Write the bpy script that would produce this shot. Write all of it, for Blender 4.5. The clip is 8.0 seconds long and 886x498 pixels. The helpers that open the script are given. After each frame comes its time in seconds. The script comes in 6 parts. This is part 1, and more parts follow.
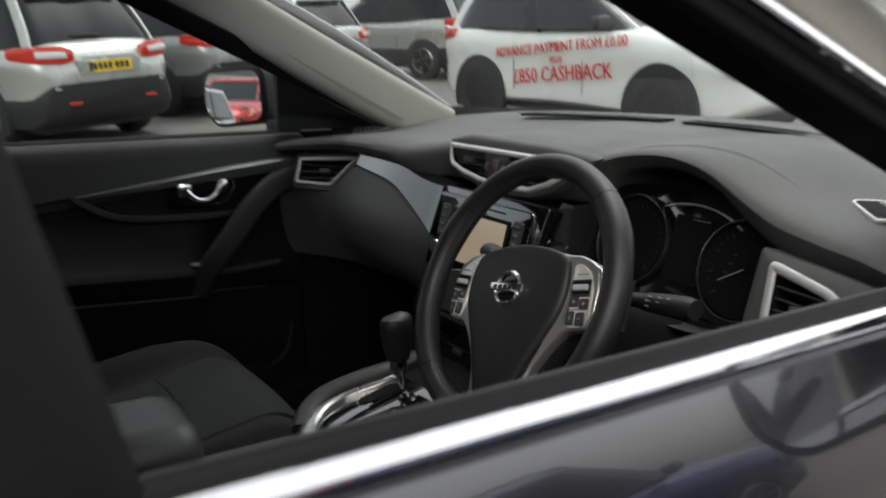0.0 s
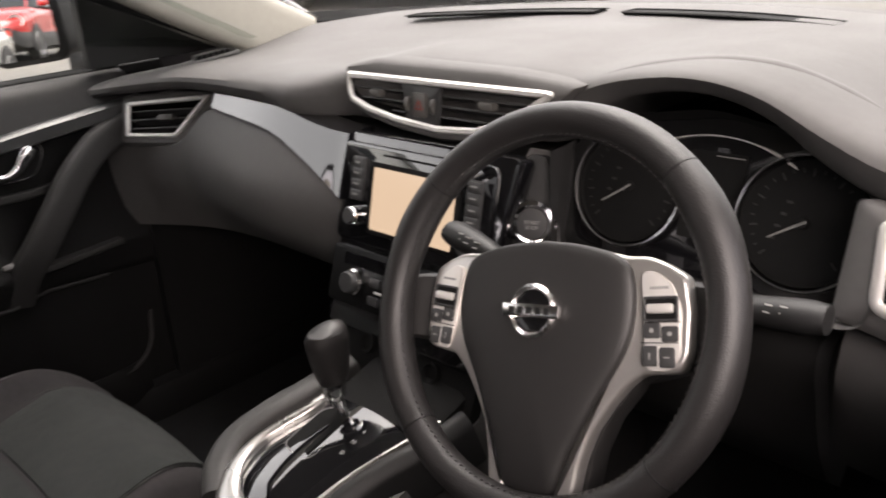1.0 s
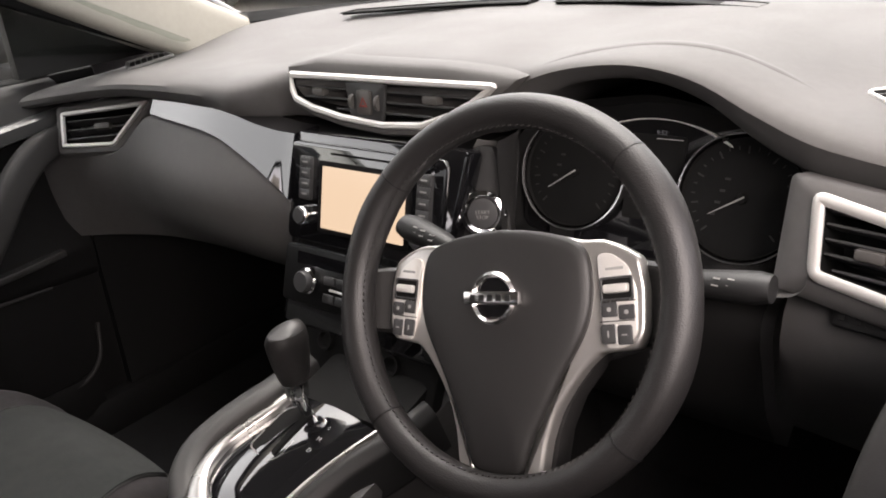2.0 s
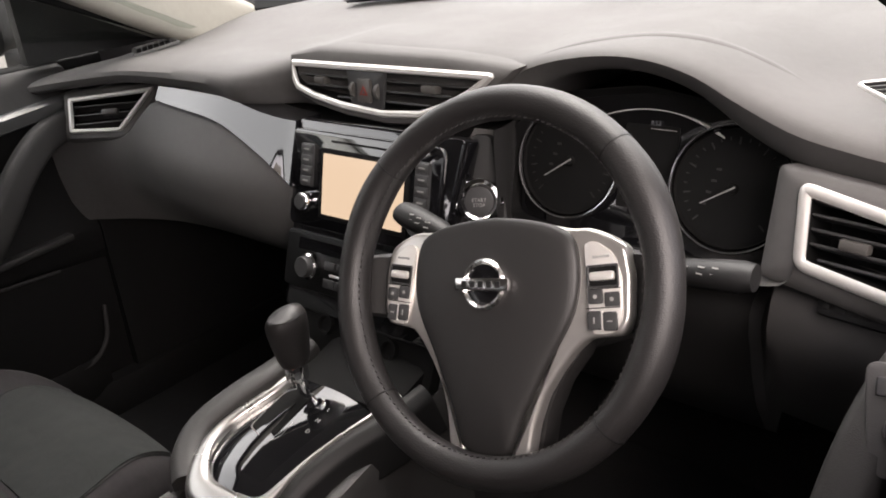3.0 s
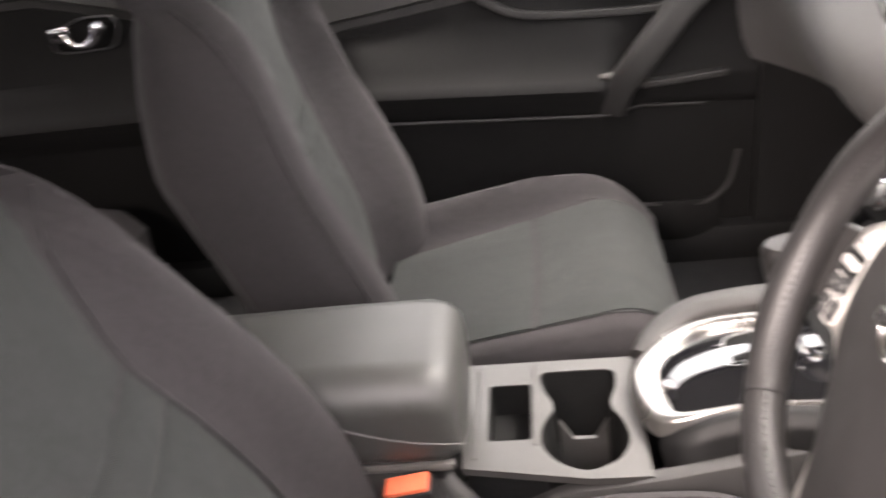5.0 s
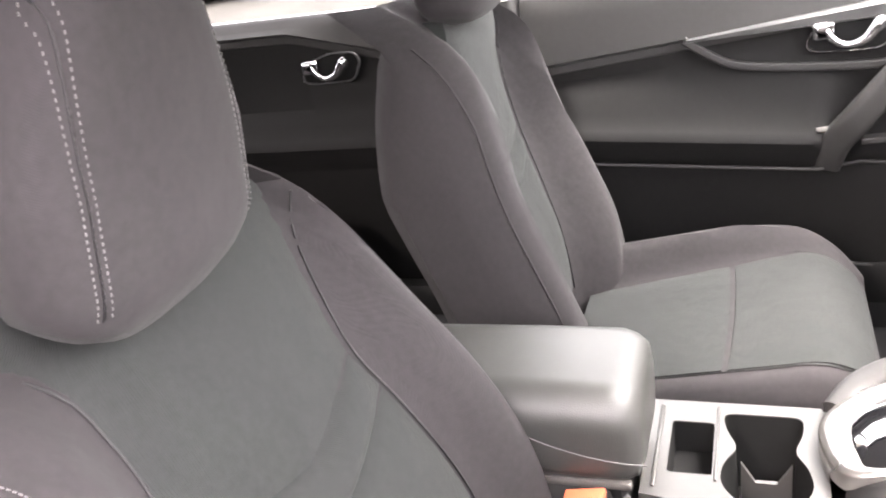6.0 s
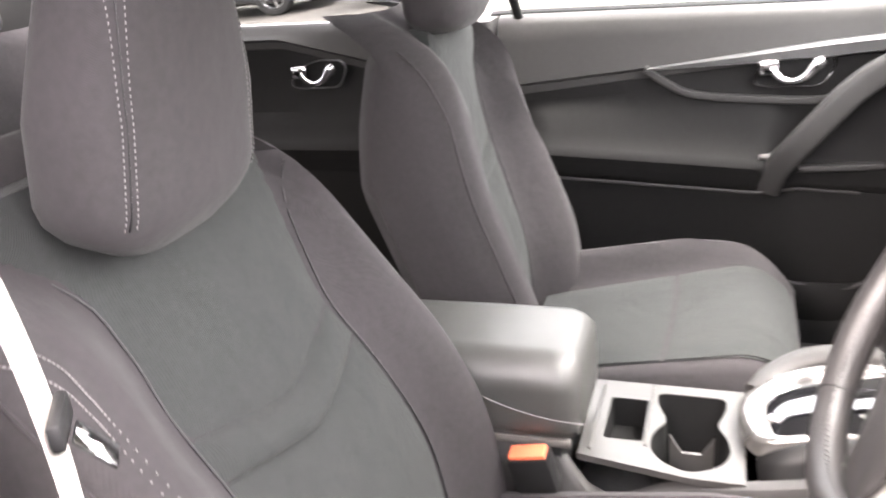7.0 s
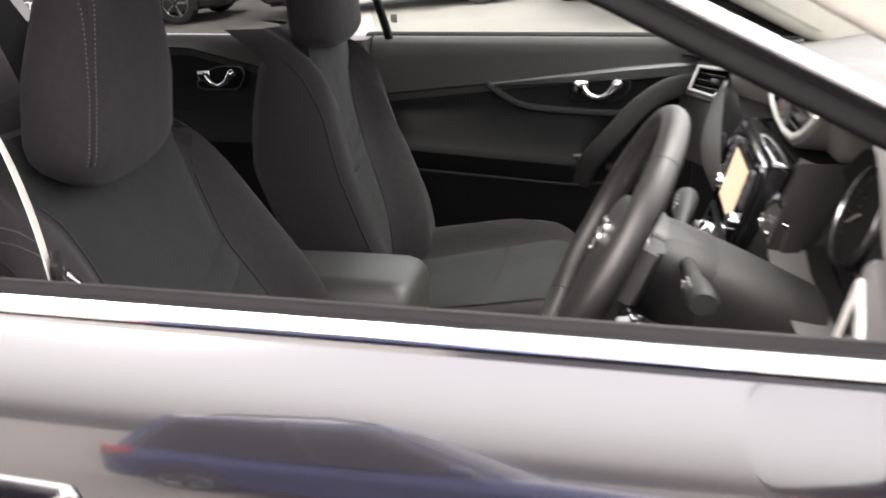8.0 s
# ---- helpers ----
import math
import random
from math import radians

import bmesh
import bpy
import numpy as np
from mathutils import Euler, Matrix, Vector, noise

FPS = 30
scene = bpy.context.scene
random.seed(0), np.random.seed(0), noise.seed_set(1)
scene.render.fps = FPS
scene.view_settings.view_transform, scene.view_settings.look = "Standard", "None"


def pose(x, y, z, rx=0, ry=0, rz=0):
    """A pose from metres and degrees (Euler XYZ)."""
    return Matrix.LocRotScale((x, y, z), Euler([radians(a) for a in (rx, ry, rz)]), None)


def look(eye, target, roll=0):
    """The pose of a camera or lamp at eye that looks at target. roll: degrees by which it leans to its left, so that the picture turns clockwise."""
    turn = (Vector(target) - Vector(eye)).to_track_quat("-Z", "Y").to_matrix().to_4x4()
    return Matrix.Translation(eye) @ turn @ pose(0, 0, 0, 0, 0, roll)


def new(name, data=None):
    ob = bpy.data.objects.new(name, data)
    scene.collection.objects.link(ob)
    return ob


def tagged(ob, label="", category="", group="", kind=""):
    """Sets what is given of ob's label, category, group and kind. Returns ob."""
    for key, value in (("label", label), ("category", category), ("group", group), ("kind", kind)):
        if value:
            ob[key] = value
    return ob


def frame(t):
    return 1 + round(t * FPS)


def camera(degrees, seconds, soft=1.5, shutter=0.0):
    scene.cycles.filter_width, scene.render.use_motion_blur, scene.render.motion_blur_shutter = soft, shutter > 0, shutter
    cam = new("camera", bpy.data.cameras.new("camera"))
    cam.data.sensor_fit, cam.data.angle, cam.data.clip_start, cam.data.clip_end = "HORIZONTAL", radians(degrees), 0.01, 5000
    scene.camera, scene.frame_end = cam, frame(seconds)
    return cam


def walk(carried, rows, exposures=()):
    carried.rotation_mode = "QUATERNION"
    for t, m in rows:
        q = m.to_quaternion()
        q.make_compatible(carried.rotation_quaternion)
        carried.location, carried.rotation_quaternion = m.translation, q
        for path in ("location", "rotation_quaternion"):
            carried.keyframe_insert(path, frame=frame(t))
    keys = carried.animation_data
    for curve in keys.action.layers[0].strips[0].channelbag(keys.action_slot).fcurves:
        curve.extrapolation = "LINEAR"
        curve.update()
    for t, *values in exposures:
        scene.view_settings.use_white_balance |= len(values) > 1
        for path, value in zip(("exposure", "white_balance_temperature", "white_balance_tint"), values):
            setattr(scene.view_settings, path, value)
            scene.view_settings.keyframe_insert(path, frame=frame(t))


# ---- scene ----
cam = camera(55.3, 8.0, soft=1.8, shutter=0.5)
PATH = [
    (0, (1.223, -0.64, 1.302), (-0.417, 0.412, 0.85), 0.2),
    (0.5, (0.941, -0.541, 1.32), (-0.552, 0.626, 0.681), -0.8),
    (1, (0.802, -0.522, 1.331), (-0.522, 0.788, 0.603), -4.1),
    (1.5, (0.793, -0.536, 1.336), (-0.417, 0.87, 0.59), -5.9),
    (3, (0.824, -0.55, 1.348), (-0.399, 0.822, 0.562), -5.7),
    (3.5, (0.826, -0.542, 1.35), (-0.393, 0.823, 0.543), -6.3),
    (4, (0.81, -0.494, 1.35), (-0.561, 0.647, 0.445), -7.3),
    (4.3, (0.807, -0.39, 1.34), (-0.802, 0.387, 0.443), -7.0),
    (4.5, (0.83, -0.333, 1.367), (-0.866, 0.13, 0.414), -5.8),
    (4.7, (0.829, -0.25, 1.366), (-0.902, -0.142, 0.369), -6.7),
    (5, (0.828, -0.211, 1.346), (-0.898, -0.471, 0.369), -8.8),
    (5.2, (0.843, -0.215, 1.364), (-0.858, -0.651, 0.407), -10.1),
    (6.3, (0.934, -0.196, 1.366), (-0.745, -0.936, 0.57), -9.1),
    (6.5, (0.95, -0.192, 1.356), (-0.727, -0.947, 0.571), -8.5),
    (7, (1.051, -0.163, 1.344), (-0.691, -0.789, 0.587), -5.1),
    (7.5, (1.258, -0.101, 1.369), (-0.554, -0.543, 0.649), -2.5),
    (8, (1.429, 0.028, 1.395), (-0.388, -0.379, 0.665), -1.4),
]
EXPOSURES = [(0, 0.1, 6500, 10), (0.5, 0.6, 7050, 21), (1, 1.5, 7150, 22), (1.7, 1.7, 7050, 21), (3.5, 1.6, 7050, 21), (4.2, 2.35, 7250, 23), (5, 3.35, 7250, 23),
             (6.3, 4.45, 7000, 23), (6.8, 4.35, 7000, 22), (7.5, 3.6, 6950, 21), (8, 2.2, 6900, 18)]
walk(cam, [(t, look(eye, target, roll)) for t, eye, target, roll in PATH],
     exposures=EXPOSURES)

# ---- light ----
world = bpy.data.worlds.new("overcast_sky")
scene.world = world
world.use_nodes = True
wn, wl = world.node_tree.nodes, world.node_tree.links
wn.clear()
sky = wn.new("ShaderNodeTexSky")
sky.sky_type = 'NISHITA'
sky.sun_disc = False
sky.sun_elevation = radians(67)
sky.sun_rotation = radians(-22)
sky.air_density, sky.dust_density, sky.ozone_density = 1.0, 4.0, 1.0
hsv = wn.new("ShaderNodeHueSaturation")
hsv.inputs["Saturation"].default_value = 0.16
bgn = wn.new("ShaderNodeBackground")
bgn.inputs["Strength"].default_value = 0.32
wout = wn.new("ShaderNodeOutputWorld")
wl.new(sky.outputs[0], hsv.inputs["Color"])
wl.new(hsv.outputs[0], bgn.inputs[0])
wl.new(bgn.outputs[0], wout.inputs[0])

sun_data = bpy.data.lights.new("sun", 'SUN')
sun_data.energy, sun_data.angle, sun_data.color = 1.5, radians(40), (1.0, 0.96, 0.9)
sun = new("sun", sun_data)
sun.matrix_world = look((7, -5, 6), (0, 0, 1))


# ---- materials ----
def mat(name, base, rough=0.5, metal=0.0, var=0.15, scale=40.0, bump=0.0, bump_scale=300.0, coat=0.0, spec=0.5,
        stain=0.0, sheen=0.0, weave=0.0):
    """A surface with colour variation at two scales, fine relief and uneven gloss."""
    m = bpy.data.materials.new(name)
    m.use_nodes = True
    n, l = m.node_tree.nodes, m.node_tree.links
    b = n["Principled BSDF"]
    b.inputs["Metallic"].default_value = metal
    b.inputs["Specular IOR Level"].default_value = spec
    b.inputs["Coat Weight"].default_value = coat
    b.inputs["Coat Roughness"].default_value = 0.03
    b.inputs["Sheen Weight"].default_value = sheen
    tc = n.new("ShaderNodeTexCoord")
    fine = n.new("ShaderNodeTexNoise")
    fine.inputs["Scale"].default_value, fine.inputs["Detail"].default_value = scale, 6
    big = n.new("ShaderNodeTexNoise")
    big.inputs["Scale"].default_value, big.inputs["Detail"].default_value = max(1.5, scale / 14), 3
    add = n.new("ShaderNodeMath")
    add.operation = 'ADD'
    l.new(tc.outputs["Object"], fine.inputs["Vector"])
    l.new(tc.outputs["Object"], big.inputs["Vector"])
    l.new(fine.outputs["Fac"], add.inputs[0])
    l.new(big.outputs["Fac"], add.inputs[1])
    ramp = n.new("ShaderNodeMapRange")
    ramp.inputs["From Min"].default_value, ramp.inputs["From Max"].default_value = 0.6, 1.4
    ramp.inputs["To Min"].default_value, ramp.inputs["To Max"].default_value = 1 - var, 1 + var
    l.new(add.outputs[0], ramp.inputs["Value"])
    mul = n.new("ShaderNodeVectorMath")
    mul.operation = 'SCALE'
    mul.inputs[0].default_value = base[:3]
    l.new(ramp.outputs[0], mul.inputs["Scale"])
    l.new(mul.outputs[0], b.inputs["Base Color"])
    rr = n.new("ShaderNodeMapRange")
    rr.inputs["From Min"].default_value, rr.inputs["From Max"].default_value = 0.3, 0.7
    rr.inputs["To Min"].default_value, rr.inputs["To Max"].default_value = max(0.01, rough * 0.88), min(1, rough * 1.12)
    l.new(big.outputs["Fac"], rr.inputs["Value"])
    l.new(rr.outputs[0], b.inputs["Roughness"])
    if bump:
        grain = n.new("ShaderNodeTexVoronoi" if not weave else "ShaderNodeTexNoise")
        grain.inputs["Scale"].default_value = bump_scale
        l.new(tc.outputs["Object"], grain.inputs["Vector"])
        bp = n.new("ShaderNodeBump")
        bp.inputs["Strength"].default_value, bp.inputs["Distance"].default_value = bump, 0.0006
        l.new(grain.outputs[0], bp.inputs["Height"])
        l.new(bp.outputs[0], b.inputs["Normal"])
    return m


def weave_mat(name, base, pitch=260.0, amount=0.32):
    """Seat cloth with a fine slanting rib in it."""
    m = mat(name, base, 0.92, var=0.2, scale=120, sheen=0.05, spec=0.2)
    n, l = m.node_tree.nodes, m.node_tree.links
    b = n["Principled BSDF"]
    tc = n.new("ShaderNodeTexCoord")
    w = n.new("ShaderNodeTexWave")
    w.bands_direction = 'DIAGONAL'
    w.inputs["Scale"].default_value, w.inputs["Distortion"].default_value = pitch, 2.0
    l.new(tc.outputs["Object"], w.inputs["Vector"])
    bp = n.new("ShaderNodeBump")
    bp.inputs["Strength"].default_value, bp.inputs["Distance"].default_value = amount, 0.001
    l.new(w.outputs["Fac"], bp.inputs["Height"])
    # soft creases from use
    crease = n.new("ShaderNodeTexNoise")
    crease.inputs["Scale"].default_value, crease.inputs["Detail"].default_value = 16.0, 2
    l.new(tc.outputs["Object"], crease.inputs["Vector"])
    bp2 = n.new("ShaderNodeBump")
    bp2.inputs["Strength"].default_value, bp2.inputs["Distance"].default_value = 0.35, 0.010
    l.new(crease.outputs["Fac"], bp2.inputs["Height"])
    l.new(bp2.outputs[0], bp.inputs["Normal"])
    l.new(bp.outputs[0], b.inputs["Normal"])
    return m


def glow(name, colour, strength):
    m = bpy.data.materials.new(name)
    m.use_nodes = True
    b = m.node_tree.nodes["Principled BSDF"]
    b.inputs["Base Color"].default_value = (0.02, 0.02, 0.02, 1)
    b.inputs["Roughness"].default_value = 0.15
    b.inputs["Emission Color"].default_value = (*colour, 1)
    b.inputs["Emission Strength"].default_value = strength
    return m


def pane_mat(name, tint=(0.9, 0.95, 0.93), gloss=1.0):
    """Thin clear glass: light goes straight through, the gloss follows Fresnel."""
    m = bpy.data.materials.new(name)
    m.use_nodes = True
    n, l = m.node_tree.nodes, m.node_tree.links
    n.clear()
    tr, gl = n.new("ShaderNodeBsdfTransparent"), n.new("ShaderNodeBsdfGlossy")
    tr.inputs[0].default_value = (*tint, 1)
    gl.inputs["Roughness"].default_value = 0.01
    fr = n.new("ShaderNodeLayerWeight")
    fr.inputs[0].default_value = 0.5
    p5 = n.new("ShaderNodeMath")
    p5.operation = 'POWER'
    p5.inputs[1].default_value = 5.0
    k = n.new("ShaderNodeMath")
    k.operation = 'MULTIPLY_ADD'
    k.inputs[1].default_value, k.inputs[2].default_value = 0.75 * gloss, 0.05 * gloss
    mx, out = n.new("ShaderNodeMixShader"), n.new("ShaderNodeOutputMaterial")
    l.new(fr.outputs["Facing"], p5.inputs[0])
    l.new(p5.outputs[0], k.inputs[0])
    l.new(k.outputs[0], mx.inputs[0])
    l.new(tr.outputs[0], mx.inputs[1])
    l.new(gl.outputs[0], mx.inputs[2])
    l.new(mx.outputs[0], out.inputs[0])
    return m


SOFT_DASH = mat("soft_grey_dash_plastic", (0.090, 0.086, 0.084), 0.66, spec=0.35, var=0.08, scale=90, bump=0.25, bump_scale=900)
DASH_FRONT = mat("black_grained_plastic", (0.098, 0.0945, 0.0925), 0.55, var=0.1, scale=90, bump=0.25, bump_scale=900)
CORNER = mat("dark_grey_dash_corner_plastic", (0.052, 0.050, 0.049), 0.58, var=0.1, scale=90, bump=0.25, bump_scale=900)
CONSOLE_BLACK = mat("black_console_plastic", (0.033, 0.032, 0.0315), 0.55, var=0.1, scale=90, bump=0.25, bump_scale=900)
HARD_BLACK = mat("hard_black_plastic", (0.0095, 0.0095, 0.0098), 0.5, spec=0.3, var=0.15, scale=70, bump=0.15, bump_scale=1000)
STACK_BLACK = mat("satin_black_stack_plastic", (0.006, 0.006, 0.0062), 0.45, spec=0.2, var=0.12, scale=70, bump=0.12, bump_scale=1000)
# lighter than the trim: crease, pull and lips carry their light in this colour
CAPPING_AND_LIT = mat("door_capping_and_lit_trim", (0.026, 0.025, 0.0245), 0.6, spec=0.3, var=0.1, scale=80, bump=0.25, bump_scale=900)
POD_BLACK = mat("matt_black_moulding", (0.017, 0.0165, 0.0165), 0.6, spec=0.3, var=0.1, scale=80, bump=0.2, bump_scale=900)
DOOR_TRIM = mat("black_door_trim", (0.0095, 0.0092, 0.0092), 0.66, spec=0.10, var=0.1, scale=80, bump=0.25, bump_scale=900)
BLADE = mat("dark_satin_blade", (0.10, 0.10, 0.10), 0.34, metal=0.5, var=0.06, scale=40)
TRAY = mat("satin_grey_tray", (0.06, 0.058, 0.056), 0.4, metal=0.3, var=0.06, scale=80)
PIANO = mat("piano_black_plastic", (0.006, 0.006, 0.007), 0.05, var=0.1, scale=20, coat=1.0)
PIANO.node_tree.nodes["Principled BSDF"].inputs["Coat IOR"].default_value = 1.8
DARK_HOLE = mat("matt_black_recess", (0.006, 0.006, 0.006), 0.8, var=0.2, spec=0.15)
PRINT_FAINT = mat("faint_grey_print", (0.013, 0.013, 0.013), 0.6, var=0.05)
SATIN = mat("satin_silver_plastic", (0.78, 0.76, 0.73), 0.36, metal=0.50, var=0.04, scale=60)
GATE_SILVER = mat("brushed_silver_gate_trim", (0.40, 0.39, 0.375), 0.28, metal=0.9, var=0.05, scale=60)
SATIN_DARK = mat("satin_silver_metal_paint", (0.66, 0.64, 0.615), 0.30, metal=0.82, var=0.05, scale=60)
BADGE_CHROME = mat("soft_chrome_badge", (0.85, 0.84, 0.83), 0.2, metal=1.0, var=0.03, scale=30)
CHROME = mat("bright_chrome", (0.86, 0.86, 0.87), 0.06, metal=1.0, var=0.02, scale=30)
LEATHER = mat("black_leather", (0.0158, 0.0147, 0.0148), 0.45, var=0.12, scale=60, bump=0.35, bump_scale=700)
HUB_PLASTIC = mat("black_airbag_cover", (0.0145, 0.0137, 0.0137), 0.5, var=0.06, scale=80, bump=0.2, bump_scale=1200)
ARM_LEATHER = mat("grey_black_armrest_vinyl", (0.038, 0.038, 0.036), 0.45, var=0.08, scale=60, bump=0.3, bump_scale=700)
CLOTH = weave_mat("charcoal_ribbed_seat_cloth", (0.0188, 0.0206, 0.0201))
CLOTH_SIDE = weave_mat("dark_grey_bolster_cloth", (0.0226, 0.0205, 0.0217), 420, 0.10)
LACE = mat("black_lacing_thread", (0.03, 0.028, 0.028), 0.5, var=0.2, scale=300)
THREAD = mat("pale_grey_thread", (0.11, 0.106, 0.106), 0.8, var=0.2, scale=300)
CARPET = mat("black_carpet", (0.01, 0.01, 0.011), 0.95, var=0.4, scale=200, bump=0.8, bump_scale=400)
HEADLINER = mat("light_grey_headliner", (0.26, 0.25, 0.23), 0.95, var=0.06, scale=120, bump=0.3, bump_scale=800, weave=1)
PILLAR_TRIM = mat("beige_grey_pillar_trim", (0.34, 0.32, 0.28), 0.7, var=0.06, scale=90, bump=0.2, bump_scale=900)
RUBBER = mat("black_rubber_seal", (0.006, 0.006, 0.0063), 0.7, var=0.2, scale=60, spec=0.12)
PAINT_BLACK = mat("black_car_paint", (0.008, 0.0072, 0.009), 0.12, var=0.1, scale=30, coat=1.0, spec=1.0)
PAINT_BLACK.node_tree.nodes["Principled BSDF"].inputs["Coat IOR"].default_value = 1.75
BUTTON = mat("grey_button_plastic", (0.085, 0.080, 0.075), 0.4, var=0.06, scale=100)
BUTTON_DARK = mat("dark_button_plastic", (0.04, 0.04, 0.041), 0.4, var=0.1, scale=100)
LEGEND = mat("white_print", (0.65, 0.65, 0.63), 0.6, var=0.05)
LEGEND_DIM = mat("grey_print", (0.28, 0.28, 0.27), 0.6, var=0.05)
RED_PRINT = mat("dark_red_print", (0.22, 0.02, 0.015), 0.5, var=0.1)
ORANGE = mat("orange_buckle_plastic", (0.75, 0.14, 0.07), 0.4, var=0.08)
WEBBING = weave_mat("pale_grey_belt_webbing", (0.55, 0.52, 0.48), 600, 0.3)
MIRROR = mat("mirror_silver", (0.92, 0.92, 0.92), 0.01, metal=1.0, var=0.0)
SCREEN = glow("lit_cream_screen", (1.0, 0.80, 0.56), 0.26)
CLOCK_LIT = glow("lit_clock_digits", (0.9, 0.95, 1.0), 0.025)
GLASS = pane_mat("clear_window_glass", (0.74, 0.79, 0.77))
SIDE_GLASS = pane_mat("green_tinged_side_glass", (0.68, 0.73, 0.71))
DIAL_METAL = mat("dark_bright_dial_metal", (0.66, 0.66, 0.67), 0.20, metal=1.0, var=0.04, scale=40)
TINTED = pane_mat("tinted_rear_glass", (0.16, 0.17, 0.17))


# ---- building helpers ----
def mesh_of(name, bm, material, smooth=True):
    bmesh.ops.recalc_face_normals(bm, faces=bm.faces)
    me = bpy.data.meshes.new(name)
    bm.to_mesh(me)
    bm.free()
    for p in me.polygons:
        p.use_smooth = smooth
    if smooth:
        me.set_sharp_from_angle(angle=radians(42))
    me.materials.append(material)
    return me


def part(name, bm, material, parent=None, label="", smooth=True):
    """Links a bmesh as one mesh object under a thing or a part."""
    ob = new(name, mesh_of(name, bm, material, smooth))
    if parent is not None:
        ob.parent = parent
    if label:
        ob["label"] = label
    return ob


def thing(name, label, category, group="", kind="", at=(0, 0, 0)):
    ob = new(name)
    ob.empty_display_size = 0.05
    ob.location = at
    return tagged(ob, label, category, group, kind)


def loft(rings, close_ring=True, cap=True, bm=None):
    """Skin over rings of equally many points."""
    bm = bm or bmesh.new()
    vs = [[bm.verts.new(p) for p in r] for r in rings]
    k = len(rings[0])
    for a, b in zip(vs, vs[1:]):
        for i in range(k if close_ring else k - 1):
            j = (i + 1) % k
            bm.faces.new((a[i], a[j], b[j], b[i]))
    if cap and close_ring:
        bm.faces.new(vs[0])
        bm.faces.new(vs[-1])
    return bm


def box(sx, sy, sz, m=None, bevel=0.0, seg=2, bm=None):
    own = bmesh.new()
    bmesh.ops.create_cube(own, size=1.0)
    bmesh.ops.scale(own, vec=(sx, sy, sz), verts=own.verts)
    if bevel:
        bmesh.ops.bevel(own, geom=own.edges[:], offset=bevel, segments=seg, affect='EDGES', profile=0.5)
    if m is not None:
        bmesh.ops.transform(own, matrix=m, verts=own.verts)
    if bm is None:
        return own
    merge(bm, own)
    return bm


def merge(bm, other):
    tmp = bpy.data.meshes.new("tmp")
    other.to_mesh(tmp)
    other.free()
    bm.from_mesh(tmp)
    bpy.data.meshes.remove(tmp)


def slab(outline, depth, m=None, bevel=0.0, seg=2):
    """A flat outline (x, y) given thickness from z = 0 to depth, with rounded rims."""
    bm = bmesh.new()
    f = bm.faces.new([bm.verts.new((x, y, 0)) for x, y in outline])
    r = bmesh.ops.extrude_face_region(bm, geom=[f])
    top = [v for v in r["geom"] if isinstance(v, bmesh.types.BMVert)]
    bmesh.ops.translate(bm, vec=(0, 0, depth), verts=top)
    if bevel:
        tops = set(top)
        edges = [e for e in bm.edges if e.verts[0] in tops and e.verts[1] in tops]
        bmesh.ops.bevel(bm, geom=edges, offset=bevel, segments=seg, affect='EDGES', profile=0.5)
    if m is not None:
        bmesh.ops.transform(bm, matrix=m, verts=bm.verts)
    return bm


def rounded(pts, r, n=4):
    """Outline with its corners rounded by radius r."""
    out = []
    k = len(pts)
    for i in range(k):
        p, a, b = Vector(pts[i]), Vector(pts[i - 1]), Vector(pts[(i + 1) % k])
        u, v = (a - p), (b - p)
        d = min(r, u.length * 0.45, v.length * 0.45)
        s, e = p + u.normalized() * d, p + v.normalized() * d
        for j in range(n + 1):
            t = j / n
            out.append(tuple((1 - t) ** 2 * s + 2 * t * (1 - t) * p + t * t * e))
    return out


def rect(w, h, r=0.0, n=3):
    p = [(-w / 2, -h / 2), (w / 2, -h / 2), (w / 2, h / 2), (-w / 2, h / 2)]
    return rounded(p, r, n) if r else p


def ring_frame(outline, inner, depth, m=None, bevel=0.0):
    """A frame between two outlines with equally many points; raised by depth."""
    bm = bmesh.new()
    k = len(outline)
    levels = [[(x, y, 0) for x, y in outline]]
    if bevel:
        o2 = [tuple(Vector(o).lerp(Vector(i), 0.28)) for o, i in zip(outline, inner)]
        i2 = [tuple(Vector(o).lerp(Vector(i), 0.72)) for o, i in zip(outline, inner)]
        levels += [[(x, y, depth - bevel) for x, y in outline], [(x, y, depth) for x, y in o2],
                   [(x, y, depth) for x, y in i2], [(x, y, depth - bevel) for x, y in inner]]
    else:
        levels += [[(x, y, depth) for x, y in outline], [(x, y, depth) for x, y in inner]]
    levels.append([(x, y, 0) for x, y in inner])
    bm = loft(levels, True, False)
    vs = list(bm.verts)
    for i in range(k):
        j = (i + 1) % k
        bm.faces.new((vs[i], vs[j], vs[-k + j], vs[-k + i]))
    if m is not None:
        bmesh.ops.transform(bm, matrix=m, verts=bm.verts)
    return bm


def sweep(path, section, up=(0, 0, 1), closed=False, cap=True, scales=None):
    """Sweeps a section of (side, up) offsets along a path."""
    pts = [Vector(p) for p in path]
    k = len(pts)
    rings = []
    for i, p in enumerate(pts):
        a = pts[i - 1] if (i or closed) else p
        b = pts[(i + 1) % k] if (i < k - 1 or closed) else p
        t = (b - a).normalized()
        s = t.cross(Vector(up)).normalized()
        u = s.cross(t).normalized()
        g = scales[i] if scales else 1.0
        rings.append([p + s * x * g + u * y * g for x, y in section])
    if closed:
        rings.append(rings[0])
    return loft(rings, True, cap and not closed)


def circle(r, n=12, sx=1.0, sy=1.0):
    return [(r * sx * math.cos(2 * math.pi * i / n), r * sy * math.sin(2 * math.pi * i / n)) for i in range(n)]


